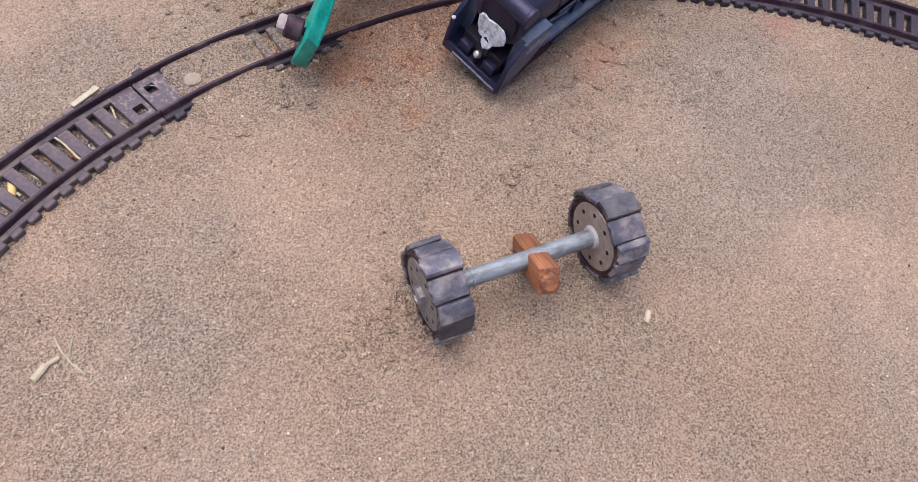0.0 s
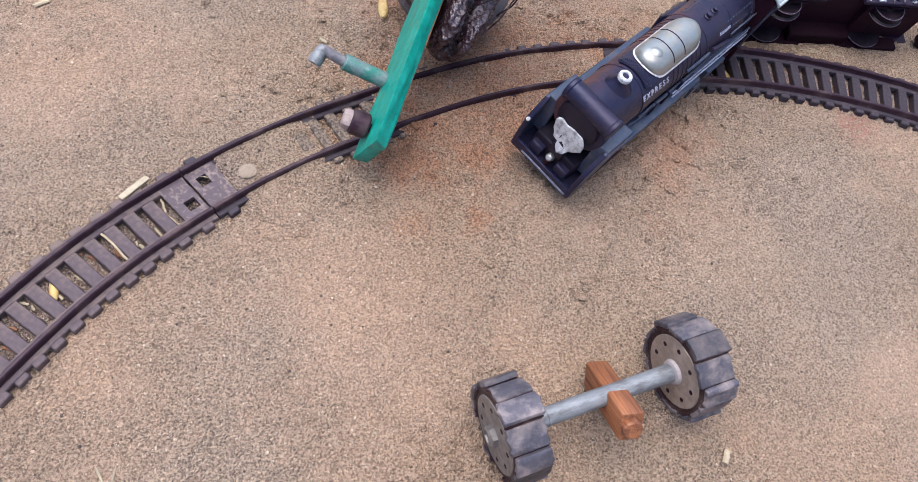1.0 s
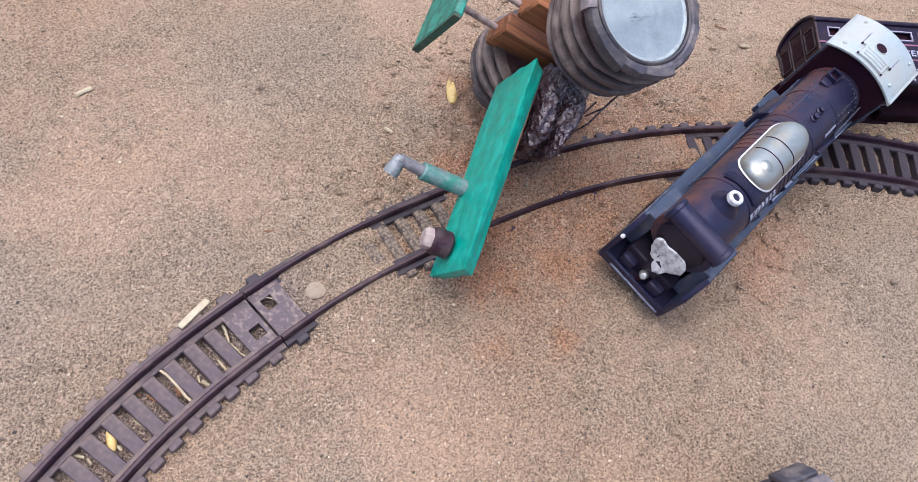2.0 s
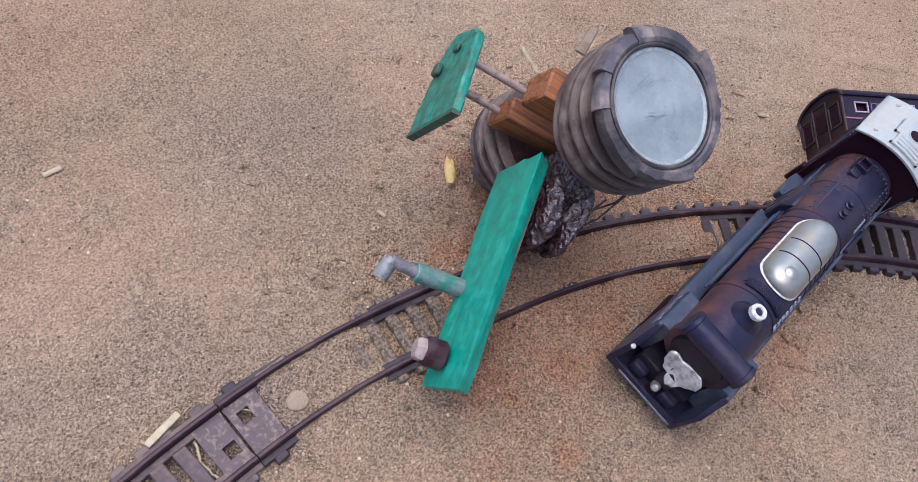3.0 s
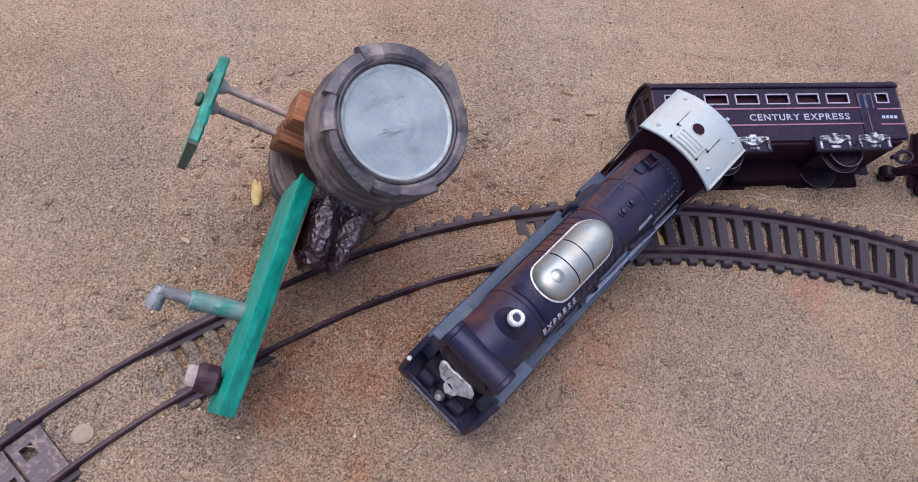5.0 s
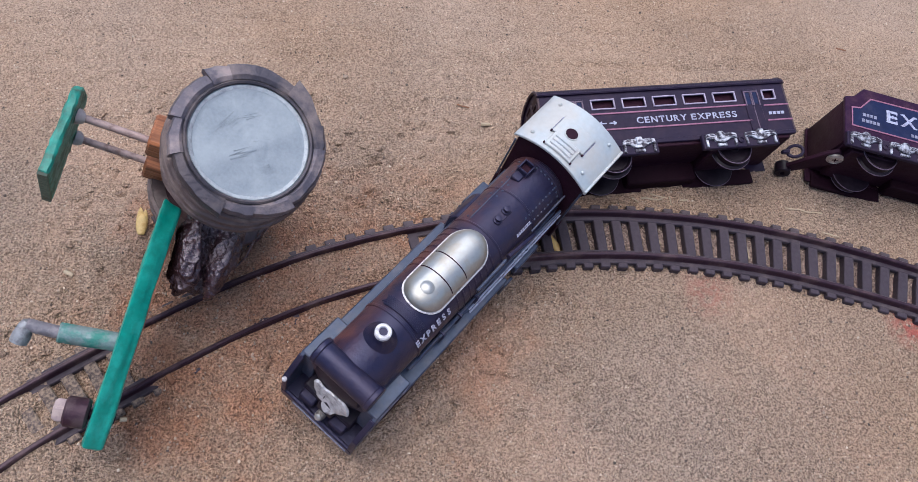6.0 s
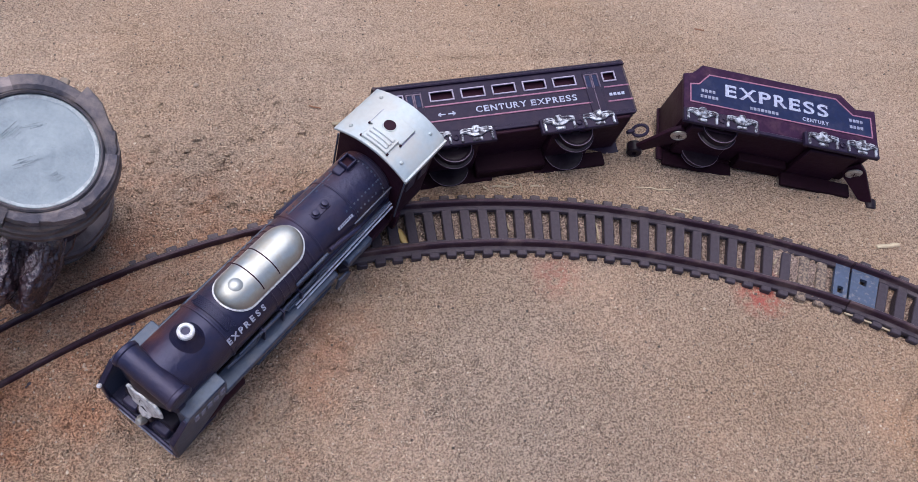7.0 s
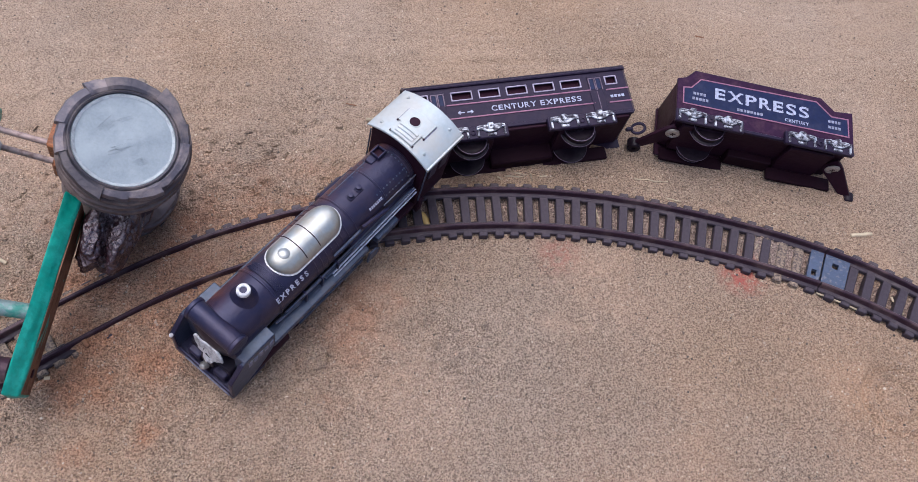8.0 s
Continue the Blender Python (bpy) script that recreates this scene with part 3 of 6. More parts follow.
    # sand swept by hand: long shallow streaks
    if y > 0.46 or (x < 0.03 and y < 0.22):
        u, w = (x, y - 0.05 * x) if y > 0.46 else (0.5 * x + 0.87 * y, 0.87 * x - 0.5 * y)
        k = min(1.0, (y - 0.46) / 0.06) if y > 0.46 else min(1.0, (0.03 - x) / 0.05, (0.22 - y) / 0.05)
        h += k * 0.0013 * noise.noise((u * 14, w * 120, 3.3))
    # two shallow rings scratched in the sand
    for r1 in (0.012, 0.02):
        h -= 0.002 * math.exp(-((math.hypot(x - 0.458, y - 0.284) - r1) / 0.0019) ** 2)
        h += 0.0011 * math.exp(-((math.hypot(x - 0.458, y - 0.284) - r1 - 0.004) / 0.0019) ** 2)
    # sand heaped where the front wheels dug in
    for wx, wy in ((0.1437, 0.2217), (0.0644, 0.1884)):
        h += 0.002 * math.exp(-(math.hypot(x - wx, y - wy) / 0.024) ** 2)
    # it lies smooth against the rails where it has drifted over their feet
    w = stretch_ * (1 - 0.8 * bare) * math.exp(-((abs(r - R0) - 0.0127) / 0.0048) ** 4)
    h += w * (0.0036 + 0.0006 * noise.noise((x * 70, y * 70, 11.0)) - h)
    return h


def spread(lo, hi, step, far):
    out = list(np.arange(lo, hi + step / 2, step))
    g, k = step, hi
    while k < far:
        g *= 1.5
        k += g
        out.append(k)
    g, k = step, lo
    while k > -far:
        g *= 1.5
        k -= g
        out.insert(0, k)
    return [float(v) for v in out]


xs, ys = spread(-0.3, 0.7, 0.0017, 60), spread(0.06, 0.76, 0.0017, 60)
bm = B()
grid = [[bm.verts.new((x, y, lie(x, y) if abs(x) < 3 and abs(y) < 3 else 0)) for x in xs] for y in ys]
for a, b in zip(grid, grid[1:]):
    for i in range(len(xs) - 1):
        bm.faces.new((a[i], a[i + 1], b[i + 1], b[i]))
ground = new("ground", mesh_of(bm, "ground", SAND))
tagged(ground, "coarse buff and orange sand, dry and loose", "ground", kind="structure")


# ---- railway track ----
def rail_radius(deg):
    k = min(1.0, max(0.0, (73 - deg) / 19.0))
    return R0 + 0.0005 + 0.005 * k * k * (3 - 2 * k) - 0.0022 * math.exp(-((deg - 120.5) / 7.0) ** 2) + 0.001 * math.exp(-((deg - 143) / 5.0) ** 2)


def on_ring(deg, off=0.0, z=0.0):
    r = rail_radius(deg) + off
    return Vector((RING.x + r * math.cos(radians(deg)), RING.y + r * math.sin(radians(deg)), z))


def sunk(deg):
    """How far the track lies under the drifted sand."""
    return 0.0012 * math.exp(-((deg - 125) / 7.0) ** 2)


RAIL_SECTION = [(-1.7, 3.0), (-1.2, 3.8), (-1.1, 6.4), (-0.6, 6.9), (0.6, 6.9), (1.1, 6.4), (1.2, 3.8), (1.7, 3.0)]


FOOT_SECTION = [(-4.0, 0.8), (-4.0, 2.9), (-3.6, 3.3), (3.6, 3.3), (4.0, 2.9), (4.0, 0.8)]


def rail(a0, a1, off, base, flip, section):
    bm = B()
    n = max(8, int((a1 - a0) * 2))
    rings = []
    for i in range(n + 1):
        a = a0 + (a1 - a0) * i / n
        rings.append([bm.verts.new(on_ring(a, off + flip * u * MM, w * MM - sunk(a)) - base) for u, w in section])
    k = len(section)
    for p, q in zip(rings, rings[1:]):
        for i in range(k):
            bm.faces.new((p[i], p[(i + 1) % k], q[(i + 1) % k], q[i]))
    bm.faces.new(rings[0]), bm.faces.new(rings[-1])
    return bm


sleeper_mesh = mesh_of(box(B(), -19.8 * MM, 19.8 * MM, -2.75 * MM, 2.75 * MM, -3 * MM, 3.1 * MM, 0.5 * MM), "sleeper", TRACK)
dusty_mesh = mesh_of(box(B(), -19.8 * MM, 19.8 * MM, -3.1 * MM, 3.1 * MM, -3 * MM, 3.1 * MM, 0.5 * MM), "sleeper", DUSTY)
# dark bars that draw the shadow lines in the gaps beside half-buried sleepers
shade_line_bm = B()
for v0 in (-2.9, 2.3):
    box(shade_line_bm, -10.8 * MM, 10.8 * MM, v0 * MM, (v0 + 0.6) * MM, 1 * MM, 3.5 * MM, 0.15 * MM)
shade_line_mesh = mesh_of(roughen(shade_line_bm, 0.0002, 400, 5), "sleeper_edge", TRACK)
gritted_mesh = sleeper_mesh.copy()
gritted_mesh.materials[0] = GRITTED


def plate_outline(bm, a0, a1, base, z, holes):
    """A joint plate between the rails, with square openings let through it."""
    us = sorted({-11.5, 11.5, *[u for h in holes for u in h[:2]]})
    vs = sorted({a0, a1, *[a for h in holes for a in h[2:]]})
    for u0, u1 in zip(us, us[1:]):
        for v0, v1 in zip(vs, vs[1:]):
            if any(h[0] <= u0 and u1 <= h[1] and h[2] <= v0 and v1 <= h[3] for h in holes):
                continue
            quad = [on_ring(v, u * MM, z) - base for u, v in ((u0, v0), (u1, v0), (u1, v1), (u0, v1))]
            top = [bm.verts.new(p) for p in quad]
            low = [bm.verts.new(p - Vector((0, 0, 2.4 * MM))) for p in quad]
            bm.faces.new(top), bm.faces.new(low)
            for i in range(4):
                bm.faces.new((top[i], top[(i + 1) % 4], low[(i + 1) % 4], low[i]))
    return bm


PITCH = 1.32


def track_section(a0, a1, label, plates, mat, tie, first=0.5):
    mid = on_ring((a0 + a1) / 2, 0, 0)
    sec = thing("track_section", Matrix.Translation(mid), label, "toy track", "toy railway track")
    for off, flip in ((13.2 * MM, 1), (-13.2 * MM, -1)):
        r = part("rail", rail(a0 + 0.04, a1 - 0.04, off, mid, flip, RAIL_SECTION), RAIL, sec)
        part("rail_foot", rail(a0 + 0.04, a1 - 0.04, off, mid, flip, FOOT_SECTION), mat, r)
    busy = [p[:2] for p in plates]
    a = a0 + first
    while a < a1 - 0.3:
        if not any(p0 - 0.2 < a < p1 + 0.2 for p0, p1 in busy) and not 129 < a < 133.7:
            s = new("sleeper", gritted_mesh if 119 < a < 129 or 61.5 < a < 64.5 else tie)
            s.parent = sec
            s.matrix_local = Matrix.Translation(on_ring(a, 0, -sunk(a) + 0.00025 * math.sin(a * 7.3)) - mid) @ pose(0, 0, 0, 0, 0.6 * math.sin(a * 5), a + 0.8 * math.sin(a * 11))
            if 119 < a < 129:
                # these bars stand in for gap shadow and show no wear
                worn = new("sleeper_edge", shade_line_mesh)
                worn.parent = sec
                worn.matrix_local = s.matrix_local
        a += PITCH
    for p0, p1, holes, colour in plates:
        part("joint_plate", plate_outline(B(), p0, p1, mid, 3.4 * MM, holes), colour, sec)
        for u in (-16.5, 16.5):
            s = part("sleeper_end", box(B(), -3.2 * MM, 3.2 * MM, -3 * MM, 3 * MM, -3 * MM, 3 * MM, 0.6 * MM, Matrix.Translation(on_ring((p0 + p1) / 2, u * MM, 0) - mid) @ pose(0, 0, 0, 0, 0, p1)), mat, sec)
    return sec


track_section(20, 59.9, "brown plastic toy track section lying on sand", [(57.9, 59.82, [(2.5, 6.5, 58.7, 59.2)], BLUEPLATE)], TRACK, sleeper_mesh)
track_section(59.9, 135.75, "long brown plastic toy track section partly drifted over with sand", [(59.98, 61.0, [(-7.5, -3, 60.3, 60.7)], BLUEPLATE), (133.75, 135.67, [(1.0, 7.0, 134.55, 135.25)], GREYPLATE)], TRACK, sleeper_mesh, 0.67)
track_section(135.75, 175, "brown plastic toy track section with sand and straw between its sleepers", [(135.83, 137.5, [(-7.0, -1.0, 136.1, 136.85)], GREYPLATE)], DUSTY, dusty_mesh, 0.05)


# ---- toy steam locomotive: x towards its cab, y to its far side, z up ----
def mat_axes(o, x, y, z):
    return Matrix.Translation(o) @ Matrix((x, y, z)).transposed().to_4x4()


yaw, lean = radians(47), radians(9)
ax = Vector((math.cos(yaw), math.sin(yaw), 0))
bx = Vector((math.sin(yaw), -math.cos(yaw), 0))
lz = bx * math.sin(lean) + Vector((0, 0, 1)) * math.cos(lean)
loco = thing("toy_locomotive", mat_axes((0.09877, 0.34753, 0.0073), ax, lz.cross(ax), lz),
             "black toy steam locomotive with silver cab roof, derailed across the track", "toy train", "derailed toy train")
ZC, RB = 40.5, 14.6


def mm(*v):
    return tuple(c * MM for c in v)


def bar(bm, x0, x1, y0, y1, z0, z1, bev=0.4, m=None):
    return box(bm, *mm(x0, x1, y0, y1, z0, z1), bev * MM, m)


def barrel(bm, x0, x1, r, seg=48, zc=ZC, edge=0.5):
    return lathe(bm, [((r - edge) * MM, 0), (r * MM, edge * MM), (r * MM, (x1 - x0 - edge) * MM), ((r - edge) * MM, (x1 - x0) * MM)],
                 Matrix.Translation(mm(x0, 0, zc)) @ pose(0, 0, 0, 0, 90, 0), seg)


boiler = part("boiler", barrel(B(), -20.5, 116, RB), BOILER, loco)
for x0, x1, r in ((-21.5, -17.5, 15.5), (9.5, 11, 15.1), (66.5, 67.7, 15.0), (90.5, 91.8, 15.0), (112, 114.5, 15.1)):
    part("boiler_band", barrel(B(), x0, x1, r, edge=0.3), BOILER, boiler)
for i in range(7):
    part("boiler_rib", barrel(B(), 36 + i * 4.1, 37 + i * 4.1, 14.95, edge=0.2), BOILER, boiler)
# smokebox front, with silver paint smeared over it
part("smokebox_door", lathe(B(), [(0, -4.2 * MM), (6 * MM, -3.9 * MM), (11.5 * MM, -2.2 * MM), (12.2 * MM, 0), (13.6 * MM, 0), (13.6 * MM, 1.5 * MM)], Matrix.Translation(mm(-21, 0, ZC)) @ pose(0, 0, 0, 0, 90, 0), 40), NEAR_BLACK, loco)
SMEAR = [(9.8, 36), (9.4, 39), (6.6, 40.4), (3, 39.4), (-2.6, 40.6), (-7.4, 39.6), (-10.6, 37), (-11.8, 32), (-9.8, 28.6), (-6.4, 26.6), (-4.6, 22.6), (-1.6, 20.6), (0.8, 22.6), (2.4, 26), (6, 27.6), (8.8, 31)]
bm = B()
prism(bm, [(y * 0.9 * MM, (31 + (z - 31) * 0.88 - 38) * MM) for y, z in SMEAR], 0, 1.0 * MM, 0.3 * MM)
bmesh.ops.triangulate(bm, faces=[f for f in bm.faces if len(f.verts) > 4])
bmesh.ops.subdivide_edges(bm, edges=bm.edges[:], cuts=2)
roughen(bm, 0.0008, 330, 3)
for v in bm.verts:
    y, z, out = v.co.x, v.co.y + 0.038, v.co.z
    v.co = (-0.0248 - 0.1 * (0.04 - z) - 0.3 * max(0.0, 0.029 - z) - out, y, z)
part("silver_smear", bm, FOIL, loco, "smeared silver paint on the smokebox front")
part("lamp_bracket", prism(B(), [mm(-21, 18), mm(-29, 18), mm(-28.6, 24), mm(-24.5, 36), mm(-21, 38)], -5 * MM, 3 * MM, 0.5 * MM, pose(0, 0, 0, 90, 0, 0) @ Matrix.Diagonal((1, 1, -1, 1))), NEAR_BLACK, loco)
# feedwater heater lying across the smokebox top
heater = part("feedwater_heater", rod(B(), mm(-19.0, -14, 51.5), mm(-19.0, 13, 51.5), 5.4 * MM, 28, 0.8 * MM), BLACK, loco)
for y in (-15.6, 12):
    part("heater_cap", rod(B(), mm(-19.0, y, 51.5), mm(-19.0, y + 2.6, 51.5), 5.9 * MM, 28, 0.5 * MM), BLACK, heater)
# chimney
chim = part("chimney", lathe(B(), [(7.2 * MM, 0), (6.4 * MM, 1.2 * MM), (4.4 * MM, 3.6 * MM), (3.3 * MM, 6 * MM), (3.2 * MM, 8 * MM)], Matrix.Translation(mm(0, 0, 53.5)), 32), BLACK, loco)
part("chimney_rim", lathe(B(), [(1.7 * MM, 3.0 * MM), (1.7 * MM, 4.9 * MM), (2.0 * MM, 5.4 * MM), (2.9 * MM, 5.4 * MM), (3.4 * MM, 4.8 * MM), (3.4 * MM, 2.8 * MM)], Matrix.Translation(mm(0, 0, 57)), 32, close=False), WHITE, chim, "white painted chimney rim")
part("chimney_bore", lathe(B(), [(0, 2.2 * MM), (1.8 * MM, 2.2 * MM), (1.8 * MM, 3.4 * MM)], Matrix.Translation(mm(0, 0, 57)), 24, close=False), DEEP, chim)


# dome cover: a long rounded saddle following the boiler
def saddle(bm, x0, x1, half, lift, base, nx=26, ny=16):
    """A pill seen from above: its skin rises by lift over the boiler, with rounded ends."""
    rows = []
    mid, r = (x0 + x1) / 2, half
    for i in range(nx + 1):
        row = []
        for j in range(ny + 1):
            s = -1 + 2 * j / ny
            t = -1 + 2 * i / nx
            tx = math.sin(t * math.pi / 2)
            x = mid + tx * (x1 - x0) / 2
            over = max(0.0, abs(x - mid) - ((x1 - x0) / 2 - r))
            w = math.sqrt(max(0.0, r * r - over * over))
            y = w * math.sin(s * math.pi / 2)
            e = 1 - max(abs(y / r) if over == 0 else math.hypot(over, y) / r, 0) ** 4
            e = max(0.0, e) ** 0.5
            z = ZC + math.sqrt(max(0, base * base - y * y)) + lift * e
            row.append(bm.verts.new(mm(x, y, z)))
        rows.append(row)
    for a, b in zip(rows, rows[1:]):
        for j in range(ny):
            bm.faces.new((a[j], a[j + 1], b[j + 1], b[j]))
    bmesh.ops.remove_doubles(bm, verts=bm.verts, dist=1e-6)
    return bm


dome = part("dome_cover", saddle(B(), 18.5, 64, 9.6, 4.9, 15.0), SILVER, loco, "bright silver dome cover with a white edge")
part("dome_edge", saddle(B(), 17.9, 64.7, 10.15, 0.8, 15.1), WHITE, dome)
part("dome_knob", lathe(B(), [(3.2 * MM, 0), (3.0 * MM, 1.0 * MM), (2.0 * MM, 1.7 * MM), (0, 1.95 * MM)], Matrix.Translation(mm(27, 0, 59.3)), 24), SILVER, dome)
for x in (34.5, 44):
    bm = B()
    tube(bm, [mm(x, 8.6 * s, ZC + math.sqrt(15.0 ** 2 - (8.6 * s) ** 2) + 4.92 * max(0, 1 - abs(8.6 * s / 9.6) ** 4) ** 0.5) for s in [k / 8 - 1 for k in range(17)]], 0.28 * MM, 6)
    part("dome_seam", bm, DEEP, dome)
bm = B()
for i in range(12):
    a = -36 + 72 * (i + 0.5) / 12
    bar(bm, 12.0, 16.8, -1.1, 1.1, 14.2, 15.6, 0.1, Matrix.Translation(mm(0, 0, ZC)) @ pose(0, 0, 0, a, 0, 0))
plate = part("tread_plate", bm, BLACK, loco, "black plate with a raised diamond tread ahead of the dome")
bm = B()
for i in range(17):
    for k in (-1, 1):
        bar(bm, -2.5, 2.5, -0.2, 0.2, 15.5, 15.95, 0.05, Matrix.Translation(mm(14.4, 0, ZC)) @ pose(0, 0, 0, -35 + 70 * i / 16, 0, 0) @ pose(0, 0, 0, 0, 0, 38 * k))
part("diamond_ribs", bm, BLACK, plate)


def on_side(x, deg, r=16.0):
    """A point beside the boiler, deg from its top."""
    a = radians(deg)
    return mm(x, r * math.sin(a), ZC + r * math.cos(a))


# valves and boxes on the boiler
for x, y in ((82.0, -0.6), (75.6, -0.9)):
    part("safety_valve", lathe(B(), [(2.1 * MM, 0), (2.1 * MM, 1.8 * MM), (1.5 * MM, 2.2 * MM), (1.5 * MM, 3.8 * MM), (0, 4.2 * MM)], Matrix.Translation(mm(x, y, 54)), 14), BLACK, loco)
part("valve_base", bar(B(), 73.4, 84.2, -3.0, 1.6, 53.4, 55.2, 0.5), BLACK, loco)
bm = B()
for x0, x1, y0, y1 in ((103, 110, 3.4, 4.4), (103, 110, 8.6, 9.6), (103, 104, 4.4, 8.6), (109, 110, 4.4, 8.6)):
    bar(bm, x0, x1, y0, y1, 51.5, 57.2, 0.3)
turret = part("turret", bm, BLACK, loco, "open black bracket box on the boiler")
part("turret_floor", bar(B(), 103.6, 109.4, 4, 9, 51, 54.6, 0.2), DEEP, turret)
part("turret_lug", bar(B(), 98.5, 103.4, 4.4, 9.2, 51, 55.0, 0.5), BLACK, turret)
# seam and rivets along the far shoulder and round the cab end
part("boiler_seam", tube(B(), [on_side(x, 37, RB + 0.05) for x in range(69, 113, 3)], 0.35 * MM, 6), SLATE, boiler)
spots_ = [(70 + i * 4.2, 46) for i in range(10)] + [(86 + i * 4.2, 29) for i in range(3)] + [(111.0, d_) for d_ in range(-78, 62, 10)]
for x, ang in spots_:
    p, d = Vector(on_side(x, ang, RB)), Vector((0, math.sin(radians(ang)), math.cos(radians(ang))))
    part("rivet", lathe(B(), [(0.6 * MM, -0.1 * MM), (0.5 * MM, 0.35 * MM), (0, 0.5 * MM)], along(p, p + d), 8), SLATE, boiler)
# pump standing on the far running board
bm = B()
prism(bm, [mm(9, 22), mm(18.4, 22), mm(18.4, 38), mm(15.5, 43.5), mm(9, 46)], 70 * MM, 87.5 * MM, 0.6 * MM, Matrix(((0, 0, 1, 0), (1, 0, 0, 0), (0, 1, 0, 0), (0, 0, 0, 1))))
pump = part("air_pump", bm, BLACK, loco, "dark pump casing beside the boiler")
for x in (73, 78.5, 84):
    part("pump_rib", bar(B(), x - 0.5, x + 0.5, 17.6, 18.9, 23, 38, 0.2), SLATE, pump)
# rivets near the firebox, on the side that shows
for row, ang in ((0, 38), (1, 55)):
    for i in range(10 - 3 * row):
        a = radians(-ang)
        p = Vector(mm(88 + i * 2.7 + row * 2, RB * math.sin(a), ZC + RB * math.cos(a)))
        d = Vector((0, math.sin(a), math.cos(a)))
        part("rivet", lathe(B(), [(0.55 * MM, -0.1 * MM), (0.45 * MM, 0.35 * MM), (0, 0.5 * MM)], along(p, p + d), 8), SLATE, boiler)
# handrails
for z, x1 in ((35.5, 112), (32.0, 104)):
    for s in (-1, 1):
        part("handrail", rod(B(), mm(12, s * 15.6, z), mm(x1, s * 15.6, z), 0.55 * MM, 8), SLATE, loco)
part("reach_rod", rod(B(), mm(66, -15.4, 29), mm(112, -17.5, 40), 0.6 * MM, 8), SLATE, loco)
part("steam_pipe", tube(B(), [mm(5, -15.2, 33), mm(22, -15.6, 29.5), mm(24, -15.9, 36), mm(40, -15.9, 35), mm(42, -16, 29.5), mm(60, -16.2, 29), mm(63, -16.2, 34), mm(78, -16.4, 33)], 0.8 * MM, 8), SLATE, loco)
part("injector_pipe", tube(B(), [mm(70, -14.8, 47), mm(82, -15.6, 44.5), mm(90, -16.2, 43)], 1.2 * MM, 10), BLACK, loco)
part("side_bar", bar(B(), 48, 69, -0.7, 0.7, 15.0, 16.4, 0.3, Matrix.Translation(mm(0, 0, ZC)) @ pose(0, 0, 0, 72, 0, 0)), SLATE, loco, "flat slate bar along the boiler side")
part("handrail", tube(B(), [on_side(x, -66) for x in range(88, 116, 3)], 0.45 * MM, 6), SLATE, boiler)
for y_, z_ in ((-17.6, 30.5), (-18.6, 28.4)):
    part("reach_rod", rod(B(), mm(46, y_ + 0.6, z_ - 1.0), mm(114, y_, z_ + 5.5), 0.5 * MM, 8), PALE, loco, "thin pale rod")
for x in (88, 94, 101, 108):
    part("rod_bracket", bar(B(), x - 0.8, x + 0.8, -18.4, -14, 30.5, 32.5, 0.2), SLATE, loco)
for x in (26, 38, 50):
    part("pipe_clip", bar(B(), x - 0.5, x + 0.5, -17.4, -14, 27, 37, 0.2), BLACK, loco)
part("ash_bracket", prism(B(), [mm(72, 8), mm(80, 8), mm(82, 13), mm(79, 18), mm(73, 18)], 20.4 * MM, 21.8 * MM, 0.3 * MM, pose(0, 0, 0, 90, 0, 0)), SLATE, loco)
